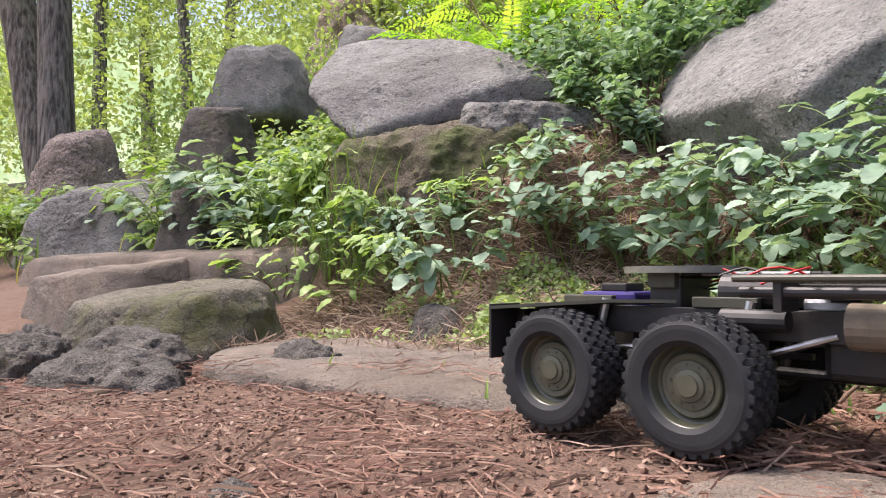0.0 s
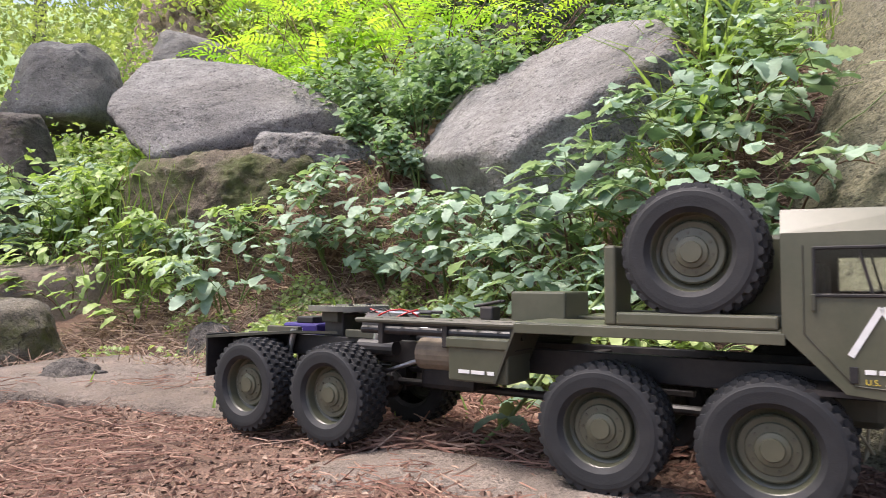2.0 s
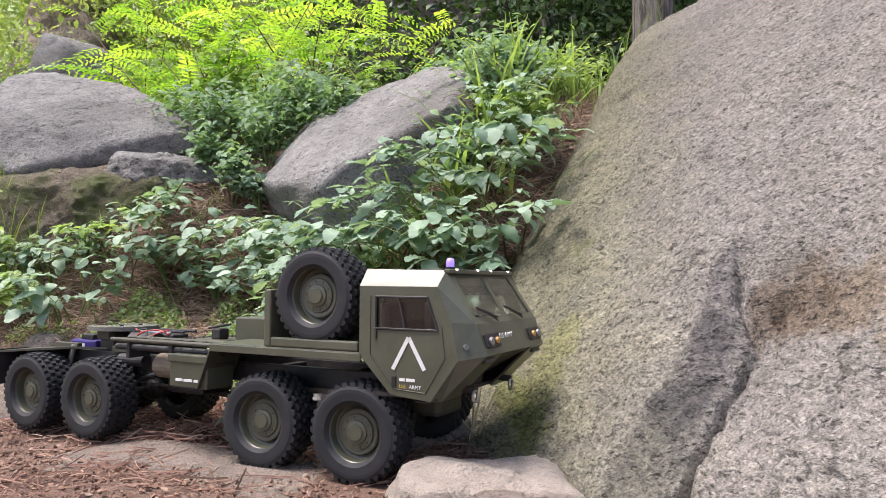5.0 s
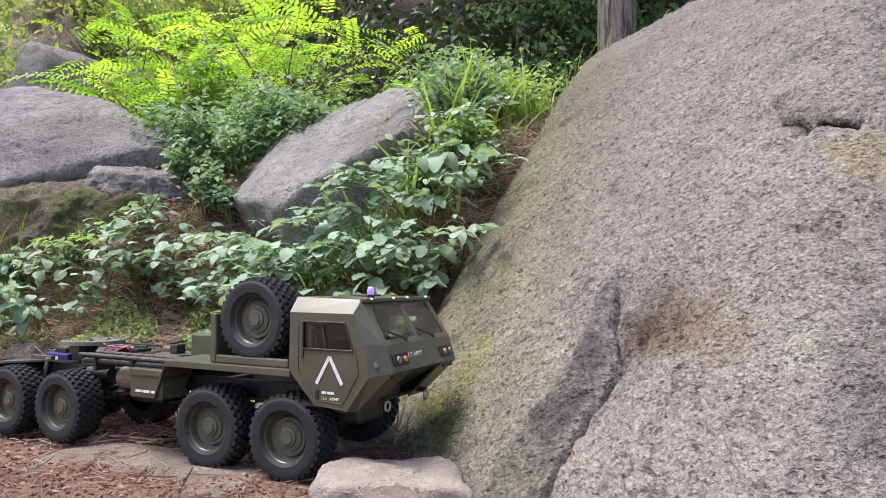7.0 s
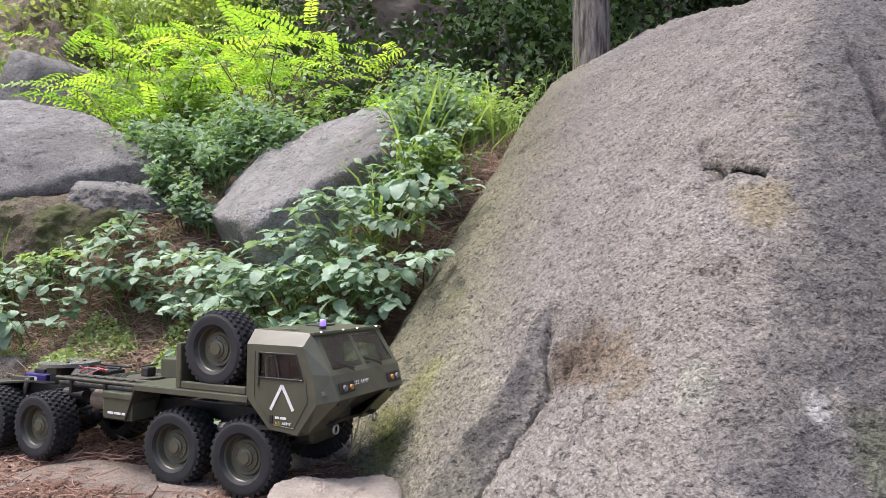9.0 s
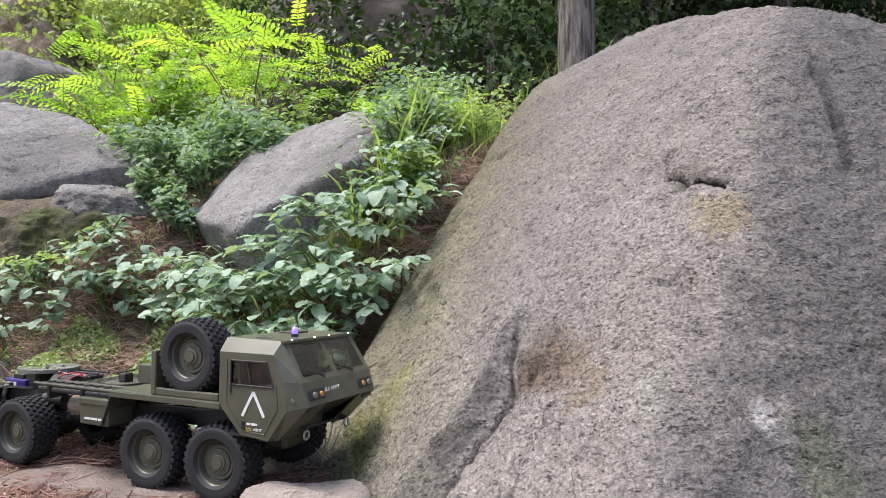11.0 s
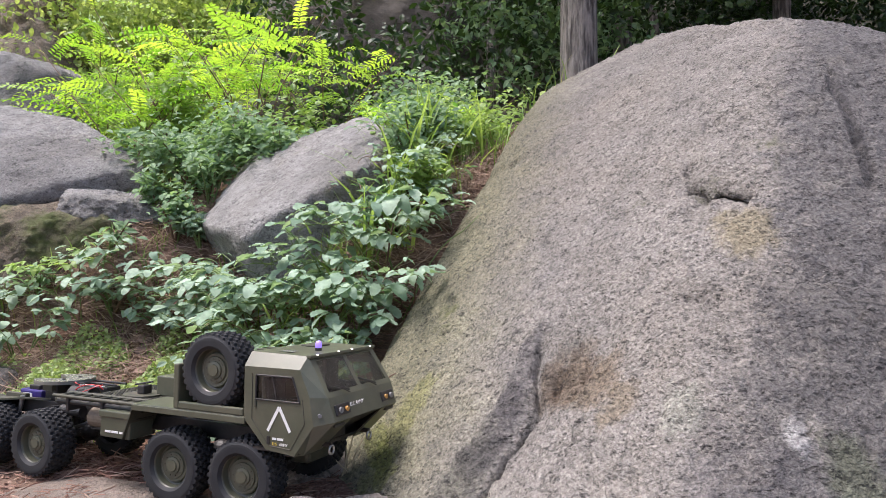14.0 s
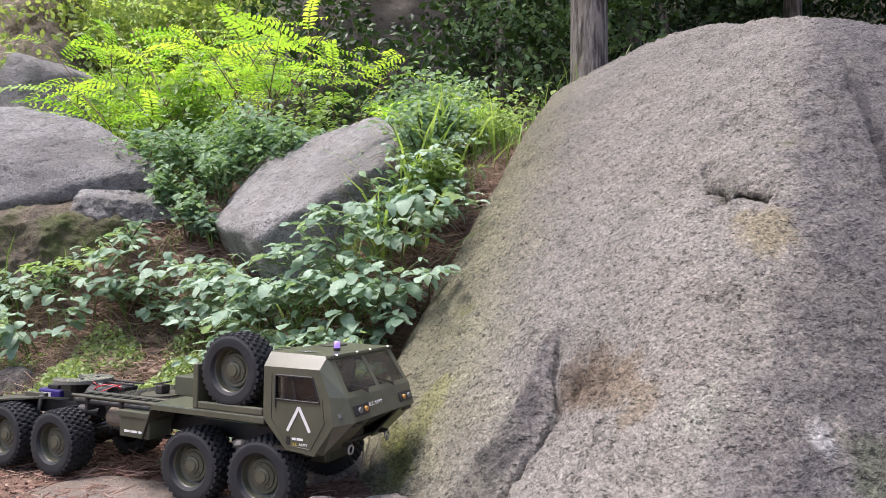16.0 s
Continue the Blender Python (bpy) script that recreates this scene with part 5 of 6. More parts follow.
def in_open(p, margin=0.004):
    q = Vector(p) - Vector(WEDGE_AT)
    if all(Vector(w[:3]).normalized().dot(q) < w[3] + margin for w in WEDGE):
        return False
    return p[2] > float(rock_height(np.array(p[0]), np.array(p[1]))) + margin and p[2] > ground_z(p[0], p[1]) + margin


def bramble(label, at, canes, reach, height, leaves, bladeset, size=1.0, facing=-90.0, spread=140.0, category="bramble", stem_mat=None, group="brambles on the bank", triple=True, seed=0):
    """Arching canes from one root, each with leaves of three blades that hang over to the light."""
    r = random.Random(seed * 31 + 5)
    root = Vector((at[0], at[1], top_z(*at)))
    plant = thing("bramble" if category == "bramble" else category.replace(" ", "_"), label, category, group, root)
    for c in range(canes):
        a = radians(facing + r.uniform(-spread, spread) * (0.5 + 0.5 * r.random()))
        L, H = reach * r.uniform(0.55, 1.1), height * r.uniform(0.6, 1.15)
        b = Vector((r.uniform(-0.05, 0.05), r.uniform(-0.04, 0.04), 0))
        bend = r.uniform(-0.5, 0.5)
        pts = []
        for i in range(9):
            s = i / 8
            aa = a + bend * s
            p = b + Vector((math.cos(aa) * L * s, math.sin(aa) * L * s, H * (2.2 * s - 1.45 * s * s)))
            g = top_z(root.x + p.x, root.y + p.y) - root.z
            p.z = max(p.z + (0.35 * g if g > 0 else 0.12 * g), g + 0.006)
            pts.append(p)
        v, f = tube_data(pts, 0.0024 * size, 0.0010 * size, 5)
        part("cane", mesh_of("cane", v, f, stem_mat or (STEM if r.random() < 0.65 else BROWN_STEM), True), None, plant)
        for k in range(leaves):
            s = 0.22 + 0.78 * (k + r.random()) / leaves
            i = min(7, int(s * 8))
            p = pts[i].lerp(pts[i + 1], s * 8 - i)
            la = a + bend + (1 if k % 2 else -1) * r.uniform(0.5, 1.3)
            stalk = Vector((math.cos(la), math.sin(la), r.uniform(0.2, 0.8))) * 0.042 * size * r.uniform(0.6, 1.3)
            q = p + stalk
            if not in_open(root + q, 0.03) or not in_open(root + q + Vector((0.03, 0, -0.02)), 0.012):
                continue
            v, f = tube_data([p, p.lerp(q, 0.5) + Vector((0, 0, 0.004)), q], 0.0010 * size, 0.0008 * size, 4)
            part("leaf_stalk", mesh_of("leaf_stalk", v, f, STEM, True), None, plant)
            sz = size * (0.55 + 0.85 * r.random() ** 1.4) * (1.1 - 0.30 * s)
            three = triple and r.random() < 0.45
            for j, da in enumerate((0.0, 1.3, -1.3) if three else (0.0,)):
                ob = part("leaf", r.choice(bladeset), None, plant)
                hd = la + da + r.uniform(-0.3, 0.3)
                hd = math.atan2(0.65 * math.sin(hd) - 0.45, 0.65 * math.cos(hd))
                ob.matrix_basis = leaf_pose(q + Vector((0, 0, 0.002 * j)), hd, r.uniform(-0.10, 0.65), r.uniform(-0.4, 0.4), sz * (1.0 if j == 0 else 0.85))
    return plant


# brambles and herbs on the bank: place, canes, reach, height, leaves to a cane, size
for i, (x, y, cn, rc, ht, lv, sz) in enumerate([
        (0.50, 1.13, 9, 0.26, 0.20, 7, 1.05), (0.36, 1.12, 8, 0.26, 0.18, 6, 1.0), (0.55, 1.26, 7, 0.18, 0.20, 6, 1.0), (0.24, 1.05, 7, 0.26, 0.16, 6, 0.95),
        (0.42, 0.97, 6, 0.22, 0.12, 6, 0.8), (-0.05, 1.46, 7, 0.26, 0.20, 7, 0.95), (-0.22, 1.54, 6, 0.28, 0.14, 7, 0.95), (0.08, 1.36, 6, 0.22, 0.26, 6, 0.9),
        (0.47, 1.30, 5, 0.22, 0.15, 6, 0.95), (0.16, 1.16, 5, 0.24, 0.13, 6, 0.9), (0.30, 1.20, 6, 0.24, 0.14, 6, 0.95), (-0.32, 1.55, 5, 0.24, 0.14, 6, 0.9), (0.55, 1.02, 6, 0.20, 0.16, 6, 0.9), (0.57, 1.40, 7, 0.16, 0.20, 7, 0.85), (0.46, 0.86, 5, 0.18, 0.12, 5, 0.8), (0.02, 1.36, 4, 0.2, 0.24, 6, 0.9), (-0.40, 1.56, 4, 0.22, 0.14, 6, 0.85), (0.20, 1.28, 5, 0.2, 0.09, 6, 0.9), (0.34, 1.02, 6, 0.25, 0.18, 6, 0.85), (0.57, 1.34, 8, 0.16, 0.22, 8, 0.85), (0.52, 1.20, 8, 0.18, 0.22, 8, 0.85), (0.60, 1.50, 7, 0.14, 0.22, 8, 0.85), (0.44, 1.06, 6, 0.16, 0.16, 7, 0.8), (0.45, 1.02, 8, 0.20, 0.20, 8, 1.05), (0.51, 1.10, 8, 0.18, 0.22, 8, 1.05),
        (0.14, 1.28, 7, 0.18, 0.22, 7, 1.0), (0.26, 1.20, 7, 0.18, 0.24, 7, 1.05), (0.02, 1.40, 6, 0.18, 0.20, 7, 0.95), (0.36, 1.10, 7, 0.2, 0.24, 7, 1.1)]):
    bramble("leafy green bramble arching over the needle-strewn bank", (x, y), max(3, int(cn * 0.68)), rc, ht, lv + 1, BRAMBLE, sz * (0.66 if x > 0.4 and y > 1.12 else 1.0), seed=i)
for i, (x, y, cn, rc, ht, lv, sz) in enumerate([(-0.56, 1.36, 6, 0.16, 0.15, 6, 0.95), (-0.66, 1.44, 6, 0.18, 0.16, 6, 0.9), (-0.95, 1.58, 6, 0.20, 0.16, 6, 1.0), (-1.15, 1.75, 6, 0.20, 0.18, 6, 1.0), (-1.62, 1.98, 7, 0.22, 0.20, 6, 1.15), (-1.95, 2.25, 6, 0.25, 0.20, 6, 1.1), (-1.28, 2.0, 6, 0.24, 0.25, 6, 1.1), (-0.85, 1.40, 5, 0.14, 0.10, 5, 0.8), (-0.48, 1.50, 6, 0.16, 0.14, 6, 0.85), (-0.80, 1.60, 6, 0.16, 0.16, 6, 0.85), (-0.64, 1.58, 5, 0.14, 0.12, 6, 0.8), (-1.02, 1.45, 5, 0.16, 0.14, 6, 0.9), (-1.30, 1.72, 6, 0.18, 0.18, 6, 1.0), (-1.5, 2.25, 7, 0.24, 0.25, 6, 1.1), (-2.2, 2.45, 7, 0.26, 0.22, 6, 1.1), (-1.75, 1.85, 6, 0.2, 0.16, 6, 1.1), (-2.6, 2.2, 6, 0.26, 0.2, 6, 1.1), (-1.1, 2.15, 6, 0.22, 0.25, 6, 1.0), (-1.58, 2.02, 7, 0.22, 0.22, 6, 1.1), (-1.38, 1.90, 6, 0.2, 0.20, 6, 1.0), (-2.05, 2.05, 6, 0.22, 0.12, 6, 1.0), (-0.55, 1.58, 6, 0.15, 0.12, 6, 0.8), (-0.72, 1.54, 5, 0.15, 0.12, 5, 0.8), (-2.75, 2.5, 7, 0.3, 0.22, 6, 1.2), (-1.70, 2.05, 7, 0.2, 0.24, 7, 1.1), (-1.95, 2.1, 7, 0.22, 0.2, 7, 1.1), (-2.9, 2.25, 7, 0.3, 0.2, 6, 1.2), (-2.55, 1.85, 5, 0.2, 0.10, 6, 0.9), (-1.50, 1.80, 6, 0.16, 0.14, 7, 1.0), (-1.22, 1.60, 6, 0.16, 0.12, 7, 0.9), (-1.61, 1.93, 7, 0.2, 0.34, 7, 1.35), (-1.79, 2.05, 7, 0.22, 0.36, 7, 1.35), (-1.43, 1.80, 6, 0.18, 0.28, 7, 1.3), (-1.99, 2.01, 6, 0.22, 0.30, 7, 1.35), (-1.72, 1.80, 6, 0.18, 0.24, 7, 1.2)]):
    bramble("young bright-green leafy plant below the boulder", (x, y), cn + (1 if x < -1.1 else 0), rc, ht, lv, YOUNG if i % 2 else BRAMBLE, sz, seed=40 + i, category="leafy plant", group="leafy plants below the boulders", triple=(i % 3 == 0))
for i, (x, y, cn, rc, ht, lv, sz) in enumerate([(0.40, 0.80, 5, 0.10, 0.07, 5, 1.1), (0.33, 0.84, 5, 0.10, 0.06, 5, 1.0), (0.45, 0.72, 4, 0.09, 0.05, 5, 1.0), (0.25, 0.90, 5, 0.10, 0.08, 5, 1.1), (0.08, 0.80, 4, 0.10, 0.05, 4, 1.1), (0.36, 0.92, 5, 0.12, 0.10, 5, 1.1), (0.15, 0.95, 5, 0.12, 0.09, 5, 1.2)]):
    bramble("small green seedling growing through pine needles", (x, y), cn, rc, ht, lv, HERB, sz, seed=70 + i, category="seedling", group="seedlings at the foot of the bank")

# two long pale canes trailing down to the path
for i, (a, b, lift) in enumerate([((0.36, 1.04), (0.12, 0.60), 0.16), ((0.30, 1.10), (0.14, 0.78), 0.12)]):
    trail = thing("bramble", "long pale-green bramble cane trailing down to the path", "bramble", "brambles on the bank", (a[0], a[1], top_z(*a)))
    pts = []
    for k in range(15):
        s = k / 14
        x, y = a[0] + (b[0] - a[0]) * s + 0.05 * math.sin(3 * s), a[1] + (b[1] - a[1]) * s
        pts.append(Vector((x, y, top_z(x, y) + 0.006 + lift * math.sin(math.pi * min(1, s * 1.02)) ** 1.2)) - trail.location)
    v, f = tube_data(pts, 0.0045, 0.0022, 6)
    part("cane", mesh_of("cane", v, f, STEM, True), None, trail)
    for k in range(2, 14):
        for s in (-1, 1):
            ob = part("leaf", BRAMBLE[k % 5], None, trail)
            ob.matrix_basis = leaf_pose(pts[k] + Vector((0, 0, 0.004)), -1.9 + s * 1.1 + 0.2 * math.sin(k), 0.15, 0.1 * s, 0.6 + 0.2 * math.sin(5 * k + s))
fallen = part("yellow_leaf", YELLOWED[0], None)
fallen.matrix_basis = leaf_pose((0.545, 1.115, 0.335), -2.3, 0.3, -0.5, 1.0)
tagged(fallen, "yellowed leaf caught beside the boulder", "leaf")


STRAW = plain("dry_straw", (0.42, 0.35, 0.23), 0.8, vary=0.2, scale=30)
dry = thing("dry_grass", "thin dry straw stems beside the wedged stone", "dry grass", at=(0.492, 0.520, ground_z(0.492, 0.520)))
for i, (dx, dy, h) in enumerate([(0.010, 0.035, 0.10), (-0.008, 0.02, 0.085), (0.026, 0.01, 0.07), (0.04, 0.05, 0.06), (-0.03, -0.01, 0.05)]):
    pts = [Vector((0.006 * i - 0.012, 0.004 * i, -0.004)), Vector((dx * 0.4, dy * 0.4, h * 0.55)), Vector((dx, dy, h))]
    v, f = tube_data(pts, 0.0016, 0.0008, 5)
    part("stem", mesh_of("stem", v, f, STRAW, True), None, dry)


def cloud(name, label, mat, pts, size, up=0.5, kind="stuff", category="foliage", aspect=0.55, parent=None):
    """Many small folded leaves at pts as one mesh; up: how far their faces turn to the sky."""
    pts = np.asarray(pts, float)
    n = len(pts)
    nrm = rng.normal(size=(n, 3))
    nrm /= np.linalg.norm(nrm, axis=1)[:, None]
    nrm = nrm * (1 - up) + np.array([0, -0.35, 1.0]) * up
    nrm /= np.linalg.norm(nrm, axis=1)[:, None]
    d = rng.normal(size=(n, 3))
    d -= (d * nrm).sum(1)[:, None] * nrm
    d /= np.linalg.norm(d, axis=1)[:, None]
    w = np.cross(nrm, d)
    L = (size * rng.uniform(0.6, 1.25, n))[:, None]
    base, tip = pts - d * L * 0.5, pts + d * L * 0.5 - nrm * L * 0.12
    m1, m2 = pts - d * L * 0.12 + nrm * L * 0.03, pts + d * L * 0.2
    v = np.stack([base, m1 + w * L * aspect * 0.5 + nrm * L * 0.06, m2 + w * L * aspect * 0.40 + nrm * L * 0.03, tip, m2 - w * L * aspect * 0.40 + nrm * L * 0.03, m1 - w * L * aspect * 0.5 + nrm * L * 0.06, (m1 + m2) / 2], 1).reshape(-1, 3)
    o = np.arange(n)[:, None] * 7
    tri = np.array([[0, 6, 1], [1, 6, 2], [2, 6, 3], [3, 6, 4], [4, 6, 5], [5, 6, 0]])
    f = (o[:, :, None] + tri[None]).reshape(-1, 3)
    ob = part(name, mesh_of(name, v.tolist(), f.tolist(), mat, False), None, parent)
    if parent is None:
        tagged(ob, label, category, kind=kind)
    elif kind:
        tagged(ob, label, kind=kind)
    return ob


def blob_points(n, centre, radii, shell=0.55):
    u = rng.normal(size=(n, 3))
    u /= np.linalg.norm(u, axis=1)[:, None]
    r = shell + (1 - shell) * rng.random(n) ** 0.5
    return np.array(centre) + u * r[:, None] * np.array(radii)


# low green cover at the bank's foot
pts = []
while len(pts) < 15000:
    x = rng.uniform(-0.80, 0.36) if rng.random() < 0.45 else rng.uniform(-0.42, 0.18)
    y = 1.12 - 0.50 * float(smooth01(-0.15, 0.55, x)) + 0.10 * float(smooth01(-0.3, -0.9, x)) + rng.uniform(-0.05, 0.30)
    k = noise.noise(Vector((x * 8, y * 8, 3.3)))
    if k > -0.22 + 1.0 * max(0, abs(x + 0.12) - 0.32):
        pts.append((x, y, ground_exact(x, y) + 0.004 + rng.random() ** 1.3 * 0.065 * (0.6 + k)))
cloud("ground_cover", "patch of small bright-green weeds at the bank's foot", COVER_LEAF, pts, 0.0155, 0.5, category="weeds")


def shrub(label, at, height, radius, n, mat, size, stems=7, seed=0, category="shrub", group="shrubs on the bank"):
    r = random.Random(900 + seed)
    z = ground_z(*at)
    s = thing("shrub", label, category, group, (at[0], at[1], z))
    pts = []
    for k in range(stems):
        a, out = r.uniform(0, 6.28), radius * r.uniform(0.2, 0.95)
        top = Vector((math.cos(a) * out, math.sin(a) * out, height * r.uniform(0.55, 1.0)))
        line = [Vector((0, 0, -0.01)), top * 0.35 + Vector((0, 0, 0.12 * height)), top * 0.7 + Vector((0, 0, 0.08 * height)), top]
        v, f = tube_data(line, 0.004, 0.0012, 5)
        part("stem", mesh_of("stem", v, f, BROWN_STEM if k % 2 else STEM, True), None, s)
        m = n // stems
        t = rng.random(m) ** 0.7
        axis_pts = np.array([list(line[1].lerp(line[3], float(q))) for q in t])
        pts.append(axis_pts + rng.normal(size=(m, 3)) * np.array([radius, radius, height * 0.5]) * 0.20)
    pts = np.concatenate(pts)
    pts = pts[pts[:, 2] > 0.01]
    cloud("leaves", "small green leaves", mat, pts, size, 0.60, parent=s)
    return s


for i, (x, y, h, rad, n, m, sz) in enumerate([
        (-0.30, 2.05, 0.26, 0.30, 900, SHRUB_LEAF, 0.038), (-0.05, 2.2, 0.30, 0.34, 1100, SHRUB_LEAF, 0.038), (0.22, 2.25, 0.28, 0.34, 1000, SHRUB_LEAF, 0.036), (0.50, 2.05, 0.22, 0.30, 900, SHRUB_LEAF, 0.038),
        (0.62, 1.62, 0.20, 0.16, 500, SHRUB_LEAF, 0.032), (0.52, 1.48, 0.20, 0.15, 380, SHRUB_LEAF, 0.032), (0.72, 1.88, 0.16, 0.20, 420, YOUNG_LEAF, 0.030), (-0.45, 2.45, 0.36, 0.36, 1000, SHRUB_LEAF, 0.040),
        (0.1, 2.75, 0.34, 0.45, 1100, YOUNG_LEAF, 0.040), (0.6, 2.6, 0.30, 0.45, 1000, SHRUB_LEAF, 0.040), (0.80, 2.45, 0.22, 0.26, 500, YOUNG_LEAF, 0.035), (-0.8, 2.85, 0.6, 0.4, 1200, YOUNG_LEAF, 0.05),
        (-1.35, 2.5, 0.45, 0.3, 900, YOUNG_LEAF, 0.045), (-1.5, 3.1, 0.6, 0.4, 1100, YOUNG_LEAF, 0.05), (-2.3, 2.7, 0.30, 0.4, 900, FAR_LEAF, 0.05), (-2.9, 2.1, 0.22, 0.35, 700, YOUNG_LEAF, 0.05), (-3.6, 2.6, 0.30, 0.5, 900, FAR_LEAF, 0.05), (-2.1, 3.3, 0.35, 0.4, 800, FAR_LEAF, 0.05), (-2.45, 3.25, 0.42, 0.35, 700, YOUNG_LEAF, 0.05), (-2.75, 3.2, 0.40, 0.35, 700, YOUNG_LEAF, 0.05), (-3.1, 2.45, 0.26, 0.3, 500, YOUNG_LEAF, 0.05), (-1.75, 2.05, 0.22, 0.2, 260, YOUNG_LEAF, 0.055),
        (-0.18, 1.83, 0.22, 0.12, 420, SHRUB_LEAF, 0.032), (0.05, 1.95, 0.28, 0.18, 600, SHRUB_LEAF, 0.036), (-0.33, 1.75, 0.20, 0.10, 260, SHRUB_LEAF, 0.030), (-0.24, 1.68, 0.17, 0.09, 220, SHRUB_LEAF, 0.030), (-0.15, 1.66, 0.14, 0.08, 160, BRAMBLE_LEAF, 0.034),
        (-1.62, 2.12, 0.30, 0.16, 200, YOUNG_LEAF, 0.062), (-1.95, 2.38, 0.36, 0.22, 260, YOUNG_LEAF, 0.062), (-1.38, 1.86, 0.20, 0.14, 150, YOUNG_LEAF, 0.056), (-1.16, 1.70, 0.20, 0.12, 140, YOUNG_LEAF, 0.052),
        # low plants given the brighter locust green for the sun on them
        (0.66, 2.12, 0.14, 0.18, 260, LOCUST_LEAF, 0.032), (0.80, 2.30, 0.12, 0.18, 220, LOCUST_LEAF, 0.032), (0.50, 2.35, 0.22, 0.22, 420, LOCUST_LEAF, 0.040),
        (0.57, 1.36, 0.24, 0.12, 300, SHRUB_LEAF, 0.032), (0.56, 1.24, 0.20, 0.12, 220, YOUNG_LEAF, 0.030), (0.47, 1.16, 0.20, 0.10, 220, SHRUB_LEAF, 0.032), (0.62, 1.48, 0.26, 0.12, 300, SHRUB_LEAF, 0.030), (0.69, 1.64, 0.24, 0.14, 320, YOUNG_LEAF, 0.030), (0.60, 1.58, 0.24, 0.10, 240, YOUNG_LEAF, 0.044)]):
    shrub("dense green undergrowth shrub above the bank", (x, y), h, rad, int(1.25 * n), m, 1.0 * sz, seed=i)


for i, (x, y, h, rad, n, m, sz) in enumerate([
        (-0.36, 1.50, 0.12, 0.14, 70, BRAMBLE_LEAF, 0.042), (-0.20, 1.47, 0.13, 0.15, 80, BRAMBLE_LEAF, 0.042), (-0.04, 1.40, 0.14, 0.14, 80, BRAMBLE_LEAF, 0.042), (0.10, 1.31, 0.15, 0.14, 80, BRAMBLE_LEAF, 0.042), (0.06, 1.18, 0.10, 0.13, 60, BRAMBLE_LEAF, 0.040),
        (0.24, 1.18, 0.15, 0.14, 80, SHRUB_LEAF, 0.040), (0.30, 1.02, 0.12, 0.14, 70, BRAMBLE_LEAF, 0.040), (0.44, 0.90, 0.10, 0.10, 50, BRAMBLE_LEAF, 0.036), (-0.62, 1.56, 0.14, 0.14, 80, SHRUB_LEAF, 0.036), (-0.78, 1.58, 0.14, 0.14, 70, BRAMBLE_LEAF, 0.040), (-0.42, 1.60, 0.12, 0.12, 60, SHRUB_LEAF, 0.034)]):
    shrub("low green bramble sprouts covering the needle litter", (x, y), h, rad, n, m, sz, seed=60 + i, group="low sprouts on the bank")


def frond_mesh(name, mat, length, pairs):
    """A feather leaf: a midrib with pairs of oval leaflets."""
    chunks = []
    steps = [0.0] + [0.12 + 0.88 * k / (pairs - 1) for k in range(pairs)]
    rib = [Vector((length * s, 0, 0.10 * length * math.sin(2.2 * s) - 0.28 * length * s * s)) for s in steps]
    chunks.append(tube_data(rib, 0.0016, 0.0007, 4))
    for k in range(pairs):
        s = 0.12 + 0.88 * k / (pairs - 1)
        p = rib[k + 1]
        ll = length * 0.115 * math.sin(math.pi * (0.25 + 0.6 * s)) ** 0.7
        for side in (-1, 1):
            v, f = leaf_data(ll, ll * 0.50, teeth=4, fold=0.12, curl=0.2)
            m = Matrix.Translation(p) @ Matrix.Rotation(side * radians(68), 4, "Z") @ Matrix.Rotation(0.15 * math.sin(3 * k), 4, "Y")
            chunks.append(([m @ Vector(q) for q in v], f))
    v, f = join_data(chunks)
    me = mesh_of(name, v, f, mat, True)
    bm = bmesh.new()
    bm.from_mesh(me)
    bmesh.ops.remove_doubles(bm, verts=bm.verts, dist=0.0026)
    bm.to_mesh(me)
    bm.free()
    me.shade_smooth()
    return me


FRONDS = [frond_mesh("frond", LOCUST_LEAF, 0.36, 13), frond_mesh("frond", LOCUST_LEAF, 0.30, 11), frond_mesh("frond", LOCUST_LEAF, 0.42, 15)]


def locust(at, height, n, spread, seed):
    r = random.Random(seed)
    z = ground_z(*at)
    tree = thing("sapling", "bright yellow-green feathery-leaved locust sapling", "sapling", "locust saplings on the bank", (at[0], at[1], z))
    for b in range(4):
        a = r.uniform(0, 6.28)
        top = Vector((math.cos(a) * spread * 0.5, math.sin(a) * spread * 0.4, height * r.uniform(0.75, 1.0)))
        line = [Vector((0, 0, -0.02)), top * 0.4 + Vector((0, 0, 0.1)), top]
        v, f = tube_data(line, 0.0045, 0.0018, 6)
        part("branch", mesh_of("branch", v, f, BROWN_STEM, True), None, tree)
        for k in range(n):
            s = 0.3 + 0.7 * (k + r.random()) / n
            p = line[1].lerp(line[2], max(0, (s - 0.3) / 0.7))
            ob = part("frond", r.choice(FRONDS), None, tree)
            ob.matrix_basis = leaf_pose(p, r.uniform(0, 6.28), r.uniform(-0.35, 0.20), r.uniform(-0.6, 0.6), r.uniform(0.7, 1.1))


for i, (x, y, h, n, sp) in enumerate([(-0.25, 2.60, 0.78, 6, 0.7), (-0.62, 2.70, 0.84, 7, 0.8), (0.05, 2.85, 0.66, 6, 0.8), (-1.05, 3.0, 0.85, 7, 0.9), (-0.45, 3.1, 0.95, 7, 0.9), (-0.85, 2.62, 0.62, 6, 0.7), (-1.35, 3.35, 0.95, 7, 0.9), (-1.0, 3.55, 1.05, 7, 1.0), (-1.75, 3.65, 0.85, 7, 0.9), (-0.25, 3.2, 0.85, 6, 0.7)]):
    locust((x, y), h, n, sp, 300 + i)


